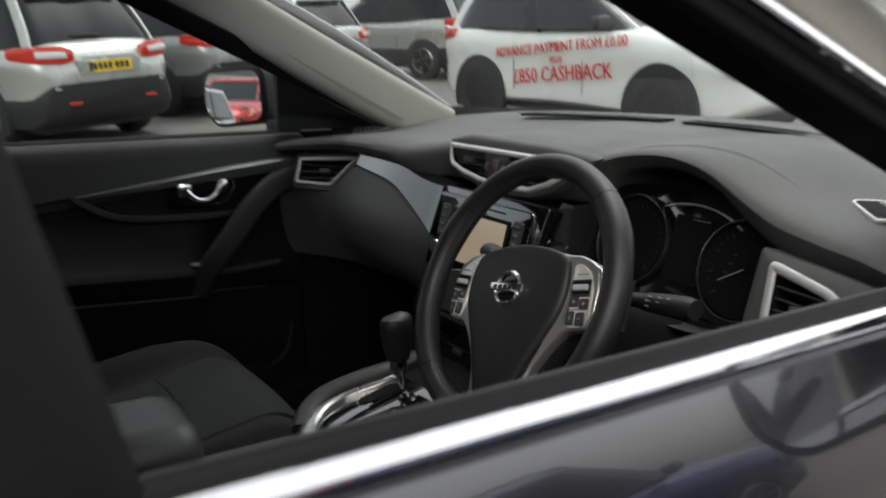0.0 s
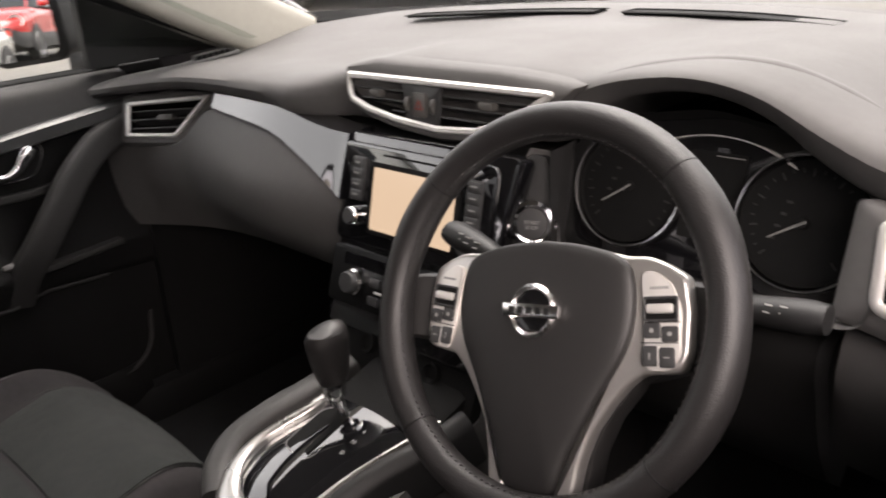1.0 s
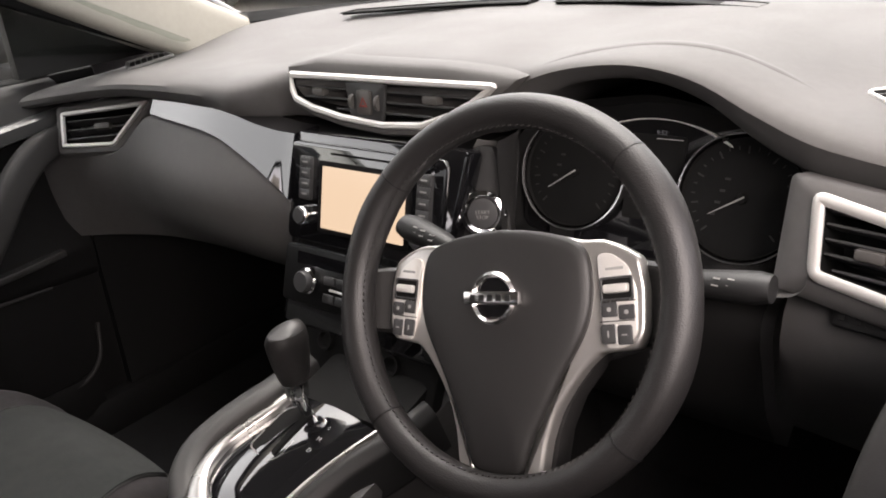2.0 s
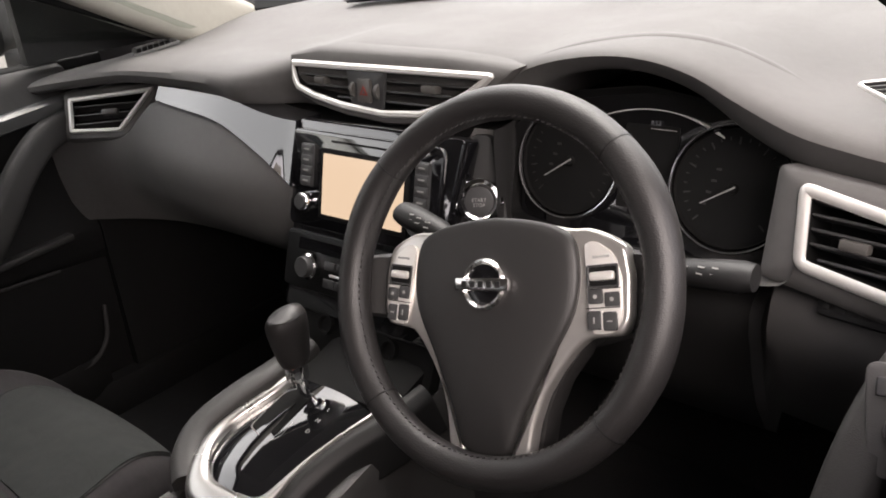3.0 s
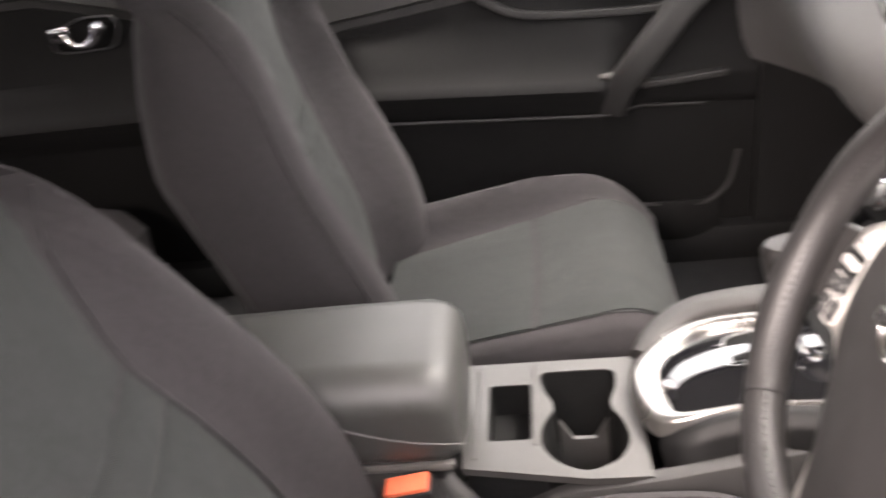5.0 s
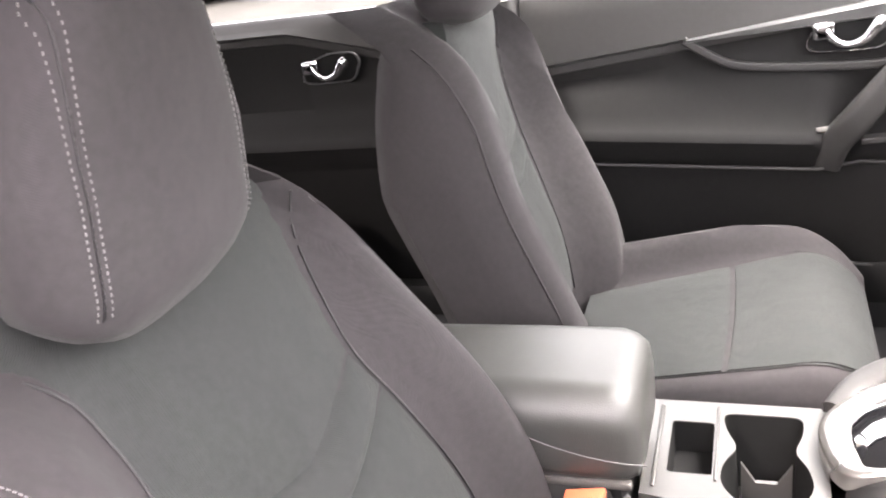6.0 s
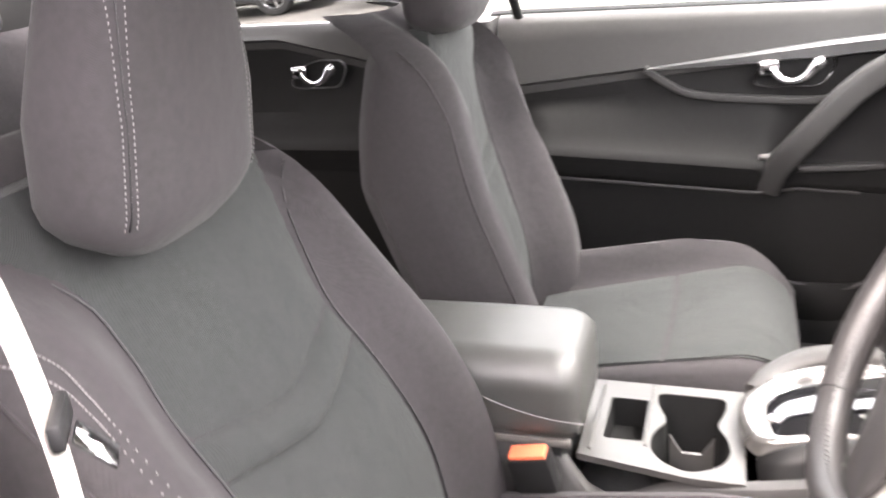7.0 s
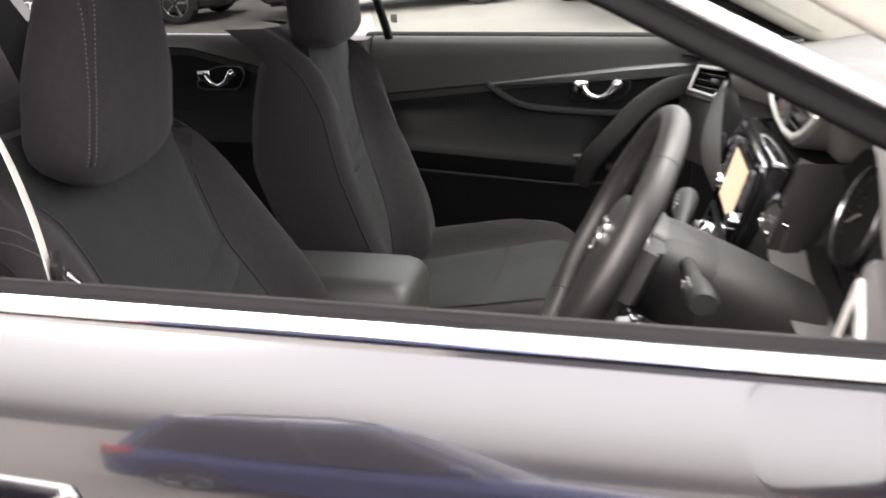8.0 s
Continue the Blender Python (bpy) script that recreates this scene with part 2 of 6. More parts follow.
def lathe(profile, n=32, m=None):
    """Turns a profile of (radius, z) about z."""
    rings = [[(r * math.cos(2 * math.pi * i / n), r * math.sin(2 * math.pi * i / n), z) for i in range(n)] for r, z in profile]
    bm = loft(rings, True, False)
    if profile[0][0] > 1e-5 and profile[-1][0] > 1e-5:
        pass
    bmesh.ops.remove_doubles(bm, verts=bm.verts, dist=1e-6)
    if m is not None:
        bmesh.ops.transform(bm, matrix=m, verts=bm.verts)
    return bm


def curve(pts, n=8, closed=False):
    """A smooth line through points (Catmull-Rom), n steps a stretch."""
    P = [Vector(p) for p in pts]
    k = len(P)
    out = []
    for i in range(k if closed else k - 1):
        p1, p2 = P[i], P[(i + 1) % k]
        p0 = P[i - 1] if (i or closed) else p1 * 2 - p2
        p3 = P[(i + 2) % k] if (i < k - 2 or closed) else p2 * 2 - p1
        for j in range(n):
            t = j / n
            out.append(0.5 * ((2 * p1) + (p2 - p0) * t + (2 * p0 - 5 * p1 + 4 * p2 - p3) * t * t + (3 * p1 - p0 - 3 * p2 + p3) * t ** 3))
    if not closed:
        out.append(P[-1])
    return out


def table(xs, ys):
    """A smooth function through the given pairs."""
    xs, ys = np.array(xs, float), np.array(ys, float)
    slope = np.gradient(ys, xs)

    def f(x):
        x = min(max(x, xs[0]), xs[-1])
        i = min(int(np.searchsorted(xs, x, side='right')) - 1, len(xs) - 2)
        h = xs[i + 1] - xs[i]
        t = (x - xs[i]) / h
        return float((1 + 2 * t) * (1 - t) ** 2 * ys[i] + t * (1 - t) ** 2 * h * slope[i]
                     + t * t * (3 - 2 * t) * ys[i + 1] + t * t * (t - 1) * h * slope[i + 1])
    return f


def plane_at(origin, right, up):
    """A pose whose x axis runs along right, y along up, z out of the face."""
    r = Vector(right).normalized()
    n = r.cross(Vector(up)).normalized()
    u = n.cross(r)
    m = Matrix((r, u, n)).transposed().to_4x4()
    m.translation = Vector(origin)
    return m


def lettering(name, text, size, m, material, parent, depth=0.0004, align='CENTER', squeeze=1.0):
    """Raised writing as a mesh."""
    cu = bpy.data.curves.new(name, 'FONT')
    cu.body, cu.size, cu.extrude, cu.align_x, cu.align_y = text, size, depth, align, 'CENTER'
    cu.resolution_u = 2
    tmp = bpy.data.objects.new("tmp", cu)
    scene.collection.objects.link(tmp)
    dg = bpy.context.evaluated_depsgraph_get()
    me = bpy.data.meshes.new_from_object(tmp.evaluated_get(dg))
    bpy.data.objects.remove(tmp)
    bpy.data.curves.remove(cu)
    me.transform(m @ Matrix.Diagonal((squeeze, 1, 1, 1)))
    me.materials.clear()
    me.materials.append(material)
    ob = new(name, me)
    ob.parent = parent
    return ob


# ---- the car's shell ----
tagged(part("floor", box(1.6, 2.9, 0.04, pose(0, -0.55, 0.36), 0.01), CARPET),
               "black carpeted floor of the car cabin", "floor", kind="structure")
tagged(part("trim_tunnel", loft([[(-0.14, y, 0.38), (-0.10, y, z), (0.10, y, z), (0.14, y, 0.38)] for y, z in
                ((-1.0, 0.5), (-0.7, 0.52), (0.1, 0.54), (0.62, 0.62))]), CARPET), "carpeted centre tunnel of the car floor", "tunnel", kind="structure")
tagged(part("wall_firewall", box(1.5, 0.04, 0.75, pose(0, 0.70, 0.72, -12), 0.01), CARPET),
                  "black carpeted bulkhead under the dashboard", "bulkhead", kind="structure")

# roof and headliner, curved across and along
def roof_ring(y, lift):
    z = 1.585 - 0.06 * max(0, (y + 0.5) / 0.75) ** 2 - 0.04 * max(0, (-y - 0.7) / 1.3) ** 2 + lift
    return [(x, y, z - 0.06 * (x / 0.62) ** 2) for x in np.linspace(-0.62, 0.62, 13)]


bm = loft([roof_ring(y, 0) + roof_ring(y, 0.035)[::-1] for y in np.linspace(-2.0, 0.02, 14)])
tagged(part("ceiling", bm, HEADLINER), "pale grey fabric headliner of the car", "headliner", kind="structure")
bm = loft([roof_ring(y, 0.042) + roof_ring(y, 0.05)[::-1] for y in np.linspace(-2.05, 0.06, 14)])
tagged(part("roof", bm, PAINT_BLACK), "black painted car roof", "roof", kind="structure")

# screen pillars: cream trim inside, black outside
def pillar(s, inner):
    a, b = Vector((s * 0.745, 0.605, 1.10)), (Vector((0.645, -0.17, 1.51)) if s > 0 else Vector((-0.680, -0.215, 1.51)))
    if s > 0:
        a, b = a + Vector((-.035, .06, .01)), b + Vector((-.035, .06, .01))
    path = [a.lerp(b, t) + Vector((0, 0.0, -0.005 * math.sin(math.pi * t))) for t in np.linspace(-0.12, 1.12, 14)]
    sec = rounded([(-0.05, -0.068), (0.05, -0.068), (0.045, 0.062), (-0.045, 0.062)], 0.03, 4)
    if s > 0:
        sec = [(x * .6, y * .55) for x, y in sec]
    return sweep(path, sec)


for s, lab in ((-1, "left"), (1, "right")):
    tagged(part("pillar_trim_a", pillar(s, True), PILLAR_TRIM), "pale beige-grey trim on a windscreen pillar", "pillar trim", kind="structure")
for s in (-1, 1):
    a, b = Vector((s * 0.805, 0.69, 1.12)), (Vector((0.672, -0.19, 1.55)) if s > 0 else Vector((-0.700, -0.235, 1.55)))
    path = [a.lerp(b, t) + Vector((0, 0, 0.035 * math.sin(math.pi * t))) for t in np.linspace(-0.1, 1.05, 12)]
    tagged(part("pillar_outer_a", sweep(path, rounded(rect(0.05, 0.05), 0.014)), PAINT_BLACK),
           "glossy black outer windscreen pillar", "pillar", kind="structure")
# centre pillars
for s in (-1, 1):
    ring = lambda z: [(s * (x - 0.20 * max(0, z - 1.1)), y - 0.10 * max(0, z - 1.1), z)
                      for x, y in rounded([(0.74, -0.72 - (.05 if s < 0 else 0)), (0.80, -0.695 - (.06 if s < 0 else 0)), (0.86, -0.72 - (.05 if s < 0 else 0)), (0.86, -0.80), (0.76, -0.82), (0.73, -0.77)], 0.02, 3)]
    tagged(part("pillar_trim_b", loft([ring(z) for z in (1.08, 1.15, 1.25, 1.35, 1.45, 1.53)]), PILLAR_TRIM),
           "pale grey upper trim of a centre pillar", "pillar trim", kind="structure")
    if s < 0:
        ring = lambda z: [(-x, y, z) for x, y in rounded([(0.755, -0.66), (0.86, -0.66), (0.86, -0.80), (0.76, -0.82), (0.73, -0.77)], 0.012, 3)]
    tagged(part("pillar_base_b", loft([ring(z) for z in (0.40, 0.7, 1.0, 1.08 if s > 0 else 1.098)]), HARD_BLACK if s > 0 else CAPPING_AND_LIT),
           "black lower trim of a centre pillar", "pillar trim", kind="structure")
# tail, quarter panels and closing body
bm = loft([[(x, y, z) for x, z in ((-0.80, 0.4), (-0.86, 0.9), (-0.84, 1.10), (0.84, 1.10), (0.86, 0.9), (0.80, 0.4))] for y in (-2.05, -2.09)])
tagged(part("wall_tail", bm, HARD_BLACK), "dark plastic lining of the tailgate", "tailgate lining", kind="structure")
bm = loft([[(x * g, -2.07 + 0.12 * (1 - x * x) * 0 + (z - 1.1) * 0.15, z) for x in np.linspace(-0.82, 0.82, 9)] for z, g in ((1.09, 1), (1.3, .90), (1.54, .76))], False)
tg = tagged(part("window_tailgate", bm, TINTED), "tinted tailgate window", "window", kind="structure")
for s in (-1, 1):
    # kick panels beside the footwells
    bm = slab([(0.20, 0.40), (0.74, 0.40), (0.74, 1.06), (0.20, 1.04)], 0.05, Matrix(((0, 0, s, s * 0.755), (1, 0, 0, 0), (0, 1, 0, 0), (0, 0, 0, 1))), 0.01)
    tagged(part("wall_kick_panel", bm, HARD_BLACK), "black plastic kick panel beside the footwell", "kick panel", kind="structure")
    bm = slab([(0.20, 0.40), (1.25, 0.45), (1.25, 0.95), (0.80, 1.12), (0.24, 1.10)], 0.03, Matrix(((0, 0, s, s * 0.87), (1, 0, 0, 0), (0, 1, 0, 0), (0, 0, 0, 1))), 0.01)
    tagged(part("wall_front_wing", bm, PAINT_BLACK), "glossy black front wing", "front wing", kind="structure")
    q = [(-1.62, 0.45), (-2.06, 0.45), (-2.06, 1.5), (-1.95, 1.5), (-1.70, 1.14), (-1.62, 1.14)]
    bm = slab(q, 0.05, Matrix(((0, 0, s, s * 0.80), (1, 0, 0, 0), (0, 1, 0, 0), (0, 0, 0, 1))))
    tagged(part("wall_quarter", bm, HARD_BLACK, smooth=False), "dark rear quarter lining of the car", "lining", kind="structure")
    # sills and rails over the doors
    path = [(s * 0.665, -0.12, 1.505), (s * 0.655, -0.5, 1.535), (s * 0.65, -1.0, 1.53), (s * 0.64, -1.6, 1.49), (s * 0.64, -2.0, 1.45)]
    tagged(part("trim_roof_rail", sweep(curve(path, 4), rounded(rect(0.07, 0.05), 0.02)), HEADLINER), "pale grey roof side rail", "roof rail", kind="structure")
    tagged(part("trim_door_sill", box(0.12, 2.6, 0.12, pose(s * 0.80, -0.55, 0.40), 0.02), HARD_BLACK), "black plastic door sill", "door sill", kind="structure")

# windscreen with its black border, wiper shelf and bonnet
wx = lambda x: 0.93 - 0.32 * (x / 0.78) ** 2
bm = loft([[(x * (1 - 0.18 * t), wx(x) * (1 - t) + (-0.02 - 0.06 * (x / 0.78) ** 2) * t, 1.135 * (1 - t) + (1.555 - 0.05 * (x / 0.7) ** 2) * t + 0.03 * math.sin(math.pi * t))
            for x in np.linspace(-0.78, 0.78, 17)] for t in np.linspace(0, 1, 9)], False)
screen_ob = tagged(part("window_windscreen", bm, GLASS), "clear windscreen over the dashboard", "windscreen", kind="structure")
bm = loft([[(x, wx(x) + dy, z) for x in np.linspace(-0.80, 0.80, 21)] for dy, z in ((-0.035, 1.142), (0.0, 1.16), (0.12, 1.13), (0.18, 1.09), (0.18, 1.07), (-0.03, 1.09), (-0.035, 1.142))], False)
tagged(part("trim_cowl", bm, RUBBER), "black wiper cowl below the windscreen", "cowl", kind="structure")
bm = loft([[(x, 1.08 + u * 0.85 - 0.28 * (x / 0.8) ** 2 * (1 - 0.3 * u), 1.10 - 0.10 * u * u - 0.05 * (x / 0.8) ** 4 - 0.015) for x in np.linspace(-0.82, 0.82, 17)] for u in np.linspace(0, 1, 9)]
          + [[(x, 1.93 - 0.20 * (x / 0.8) ** 2, 0.55) for x in np.linspace(-0.82, 0.82, 17)]], False)
tagged(part("trim_bonnet", bm, PAINT_BLACK), "glossy black car bonnet", "bonnet", kind="structure")

# ---- dashboard ----
dash = thing("dashboard", "soft grey and black moulded dashboard with silver trimmed vents", "dashboard")
XS = [-.80, -.72, -.60, -.50, -.40, -.30, -.21, -.195, -.180, -.10, 0, .10, .20, .235, .30, .37, .44, .50, .56, .62, .70, .76]
YS = table(XS, [.215, .235, .25, .255, .257, .260, .272, .277, .283, .300, .308, .305, .302, .296, .295, .30, .30, .295, .285, .275, .26, .24])
ZS = table(XS, [1.062, 1.07, 1.080, 1.082, 1.082, 1.078, 1.062, 1.060, 1.058, 1.055, 1.052, 1.055, 1.075, 1.110, 1.135, 1.138, 1.117, 1.08, 1.056, 1.05, 1.045, 1.04])
ZT = table(XS, [1.09, 1.10, 1.112, 1.118, 1.122, 1.126, 1.134, 1.137, 1.140, 1.146, 1.148, 1.148, 1.147, 1.152, 1.163, 1.166, 1.155, 1.133, 1.112, 1.10, 1.09, 1.08])
ZB = table([-.8, -.6, -.3, 0, .3, .6, .8], [1.125, 1.15, 1.16, 1.163, 1.163, 1.15, 1.12])


# the bulging face under the pad on the passenger side
FACE_Y = table([-.80, -.733, -.65, -.60, -.50, -.30, -.14], [.165, .207, .248, .264, .275, .272, .270])
FACE_OUT = table([-.80, -.733, -.66, -.58, -.50, -.40, -.30, -.24, -.20, -.165, -.15], [.012, .022, .034, .056, .076, .088, .087, .081, .075, .069, .066])
FACE_Z = table([.64, .70, .76, .82, .88, .91, .94, .97, 1.00, 1.03, 1.06, 1.085], [-2.2, -1.4, -.6, .2, .82, .98, 1.03, .97, .82, .655, .49, .35])


def face_y(x, z):
    return FACE_Y(x) - FACE_OUT(x) * FACE_Z(z)


def pad_ring(x):
    ys, zs, zt, yb, zb = YS(x), ZS(x), ZT(x), wx(x) - 0.015, ZB(x)
    y1 = ys + 0.11
    top = [(yb + (y1 - yb) * t, zb + (zt - zb) * t * t * (3 - 2 * t)) for t in (0, .1, .22, .36, .5, .64, .78, .9, 1)]
    h = zt - zs
    roll = [(ys + .06, zt - .03 * h), (ys + .030, zt - .08 * h), (ys + .013, zt - .15 * h), (ys + .004, zt - .27 * h), (ys, zt - .40 * h), (ys + .006, zt - .62 * h), (ys + .018, zs + .002), (ys + .026, zs - .004)]
    ahead = min(0, face_y(x, zs) - .006 - (ys + .026)) * min(1, max(0, (-.205 - x) / .06))
    roll = [(y + ahead * k, z) for (y, z), k in zip(roll, (0, .12, .28, .46, .62, .84, 1, 1))]
    under = [(ys + 0.045, zs - 0.005), (ys + 0.10, zs - 0.006), (yb, zs - 0.02)]
    return [(x, y, z) for y, z in top + roll + under]


def pad_z(x, y):
    """Height of the pad's upper face."""
    y1, yb = YS(x) + 0.11, wx(x) - 0.015
    t = min(1, max(0, (yb - y) / (yb - y1)))
    return ZB(x) + (ZT(x) - ZB(x)) * t * t * (3 - 2 * t)


pad = part("top_pad", loft([pad_ring(x) for x in np.linspace(-.80, .76, 105)]), SOFT_DASH, dash, "soft grey grained top pad with a rolled front edge")

# soft bead that arches over the hood of the dials
def pad_face(x, y):
    ring = [(p[1], p[2]) for p in pad_ring(x)[:13]][::-1]
    return float(np.interp(y, [p[0] for p in ring], [p[1] for p in ring]))


bead = [(x, YS(x) + dy) for x, dy in ((.235, .02), (.26, .035), (.30, .055), (.36, .078), (.42, .092), (.48, .100), (.53, .094), (.57, .080))]
part("hood_bead", sweep(curve([(x, y, pad_face(x, y) - .0022) for x, y in bead], 5), circle(.0065, 12, 1.7, .7), scales=[float(v) for v in np.interp(np.linspace(0, 1, 36), [0, .25, .6, 1], [.5, 1, 1, .2])]), SOFT_DASH, dash)

# passenger side: glossy strip and glove box, both on one bulging face
strip_top = lambda x: ZS(x) - 0.004
STRIP = table([-.50, -.46, -.40, -.33, -.27, -.22, -.18, -.156, -.13], [.026, .030, .033, .037, .044, .054, .068, .080, .096])
FX = np.linspace(-.50, -.136, 38)
rings = []
for x in FX:
    t, b = strip_top(x), strip_top(x) - STRIP(x)
    yt, yb_ = face_y(x, t) - .002, face_y(x, b) - .004
    ym_ = .5 * (yt + yb_) - .001
    rings.append([(x, yt + 0.05, t), (x, yt, t), (x, ym_, (t + b) / 2), (x, yb_, b + .003), (x, yb_ + .002, b), (x, yb_ + 0.05, b)])
part("gloss_strip", loft(rings), PIANO, dash, "piano black strip along the passenger side")

GTOP = table([-.80, -.68, -.64, -.60, -.56, -.53, -.50], [.970, .970, .973, .990, 1.022, 1.043, 1.050])
rings = []
for x in list(np.linspace(-.80, -.508, 26)) + list(FX):
    top = strip_top(x) - STRIP(x) - .0015 if x > -.505 else GTOP(x)
    zl = [top, top - .003] + list(np.linspace(top - .012, .93, 9)) + [.905, .88, .86, .84, .82, .80]
    face = [(face_y(x, z) + (.004 if i == 0 else 0), z) for i, z in enumerate(zl)]
    rings.append([(x, face[0][0] + .06, top)] + [(x, y, z) for y, z in face] + [(x, .52, .785), (x, .52, top)])
part("glove_box", loft(rings), DASH_FRONT, dash, "bulging black glove box panel")

# driver side lower panel and knee panel, with a well for the dials
def lower_ring(x):
    if x > .53:
        y0, z0 = .28 - .15 * (x - .55), 1.046
        pr = [(y0 + .09, z0), (y0 + .05, z0 - .003), (y0 + .045, z0 - .055), (y0 + .028, z0 - .085), (y0 + .004, z0 - .108), (y0 - .016, z0 - .132), (y0 - .024, z0 - .160), (y0 - .018, z0 - .19),
              (y0 + .005, z0 - .24), (y0 + .05, z0 - .31), (y0 + .15, z0 - .36), (y0 + .26, z0 - .38), (y0 + .26, z0)]
    else:
        y0, z0 = .37, .90
        pr = [(y0 + .09, z0 + .0), (y0 + .02, z0), (y0 - .02, z0 - .01), (y0 - .05, z0 - .02), (y0 - .06, z0 - .035), (y0 - .06, z0 - .06), (y0 - .05, z0 - .09), (y0 - .04, z0 - .13),
              (y0 - .02, z0 - .18), (y0 + .02, z0 - .24), (y0 + .08, z0 - .28), (y0 + .16, z0 - .30), (y0 + .16, z0)]
    return [(x, y, z) for y, z in pr]


part("knee_panel", loft([lower_ring(x) for x in np.linspace(.14, .515, 11)]), POD_BLACK, dash, "black knee panel under the column")
part("corner_panel", loft([[(x, y, z) for (_, y, z) in lower_ring(.51)] for x in (.5155, .530)] + [lower_ring(x) for x in np.linspace(.5535, .76, 14)]), CORNER, dash, "dark grey dash corner below the outer vent")


def vent_slats(parent, m, outline, rows, n_name="slat", depth=-0.012, tilt=-20):
    """Slats across an opening, clipped to its outline's width at each height."""
    ys = [p[1] for p in outline]
    for i in range(rows):
        y = min(ys) + (max(ys) - min(ys)) * (i + 0.6) / (rows + 0.2)
        cross = []
        k = len(outline)
        for a in range(k):
            (x1, y1), (x2, y2) = outline[a], outline[(a + 1) % k]
            if (y1 - y) * (y2 - y) < 0:
                cross.append(x1 + (x2 - x1) * (y - y1) / (y2 - y1))
        if len(cross) < 2:
            continue
        w = max(cross) - min(cross)
        part(n_name, box(w, 0.0034, 0.020, m @ pose((max(cross) + min(cross)) / 2, y, depth, tilt), 0.001, 1), BUTTON_DARK, parent)


def surround(m, outer, inner, depth, parent, material, label=""):
    """A moulding that closes the gap from an outer outline to a vent's outline."""
    dense = [tuple(Vector(inner[i - 1]).lerp(Vector(inner[i]), k / 6)) for i in range(len(inner)) for k in range(6)]
    near = [min(dense, key=lambda q: (q[0] - p[0]) ** 2 + (q[1] - p[1]) ** 2) for p in outer]
    mid = [tuple(Vector(o).lerp(Vector(q), .35)) for o, q in zip(outer, near)]
    rings = [[tuple(m @ Vector((x, y, -depth))) for x, y in outer], [tuple(m @ Vector((x, y, -.008))) for x, y in outer],
             [tuple(m @ Vector((x, y, -.001))) for x, y in mid], [tuple(m @ Vector((x, y, .0005))) for x, y in near]]
    return part("vent_surround", loft(rings, True, False), material, parent, label)


def vent(name, m, outline, frame_w, rows, parent, label, tab=None):
    c = Vector((sum(p[0] for p in outline) / len(outline), sum(p[1] for p in outline) / len(outline)))
    k = len(outline)
    inner = []
    for i in range(k):
        p, a, b = Vector(outline[i]), Vector(outline[i - 1]), Vector(outline[(i + 1) % k])
        t = (b - a).normalized()
        nrm = Vector((-t.y, t.x))
        if nrm.dot(c - p) < 0:
            nrm = -nrm
        inner.append(tuple(p + nrm * frame_w))
    v = new(name)
    v.parent = parent
    v["label"] = label
    part("vent_frame", ring_frame(outline, inner, 0.006, m, 0.003), SATIN, v, "satin silver vent frame")
    well = loft([[tuple(m @ Vector((x, y, 0.001))) for x, y in inner], [tuple(m @ Vector((x, y, -0.05))) for x, y in inner]], True, False)
    well.faces.new([well.verts[i] for i in range(len(inner), 2 * len(inner))] if well.verts.ensure_lookup_table() is None else [])
    part("duct", well, DARK_HOLE, v)
    vent_slats(v, m, inner, rows)
    if tab:
        for tx, ty, tw in tab:
            part("vent_tab", box(tw, 0.011, 0.014, m @ pose(tx, ty, -0.003), 0.002), BUTTON, v, "small vent tab")
    return v, inner


m = plane_at((-.733, .197, 1.045), (.123, .081, .004), (-.01, .028, .06))
pv_out = rounded([(-.006, .002), (-.004, -.065), (.098, -.070), (.168, .008)], 0.007, 3)
vent("side_vent", m, pv_out, 0.0085, 4, dash, "trapezoid side vent with satin silver frame", [(.075, -.03, .03)])
surround(m, rounded([(-.020, .018), (-.018, -.078), (.106, -.083), (.200, .022)], 0.012, 4), pv_out, .10, dash, DASH_FRONT)
m = plane_at((.580, .270, 1.046), (.70, -.12, .0), (.0, .22, 1))
rv_out = rounded([(-.008, .004), (.0, -.085), (.105, -.098), (.125, -.03), (.095, -.012)], 0.015, 4)
vent("side_vent", m, rv_out, 0.0125, 5, dash, "side vent with satin silver frame by the driver's door", [(.055, -.05, .028)])
surround(m, rounded([(-.036, .016), (-.038, -.104), (.10, -.118), (.18, -.10), (.18, .0)], 0.010, 4), rv_out, .05, dash, DASH_FRONT)

# centre vent in its pod
mc = plane_at((0, .282, 1.09), (1, 0.01, 0), (0, .10, 1))
cv_out = [(-.180, .040), (-.184, .012), (-.176, -.004), (-.14, -.016), (-.08, -.026), (.0, -.032), (.07, -.027), (.12, -.010), (.155, .008), (.182, .026), (.191, .034), (.189, .039), (.180, .040)]
cv, cv_in = vent("centre_vent", mc, cv_out, 0.0098, 4, dash, "wide smile-shaped centre vent with a satin silver frame", [(-.125, .012, .022), (.085, .012, .026)])
pod = [(-.192, .048), (-.196, .008), (-.18, -.012), (-.14, -.027), (-.08, -.038), (.0, -.044), (.07, -.039), (.125, -.022), (.17, .004), (.215, .036), (.232, .050), (.10, .058), (-.13, .060)]
surround(mc, pod, cv_out, .10, dash, SOFT_DASH, "black pod round the centre vents")
hz = new("hazard_panel")
hz.parent = dash
hz["label"] = "grey panel with red-marked warning button between the vents"
part("panel", slab(rounded([(-.070, .030), (-.062, -.024), (-.002, -.026), (.006, .030)], .005), 0.006, mc @ pose(0, 0, -.004), 0.002), BUTTON_DARK, hz)
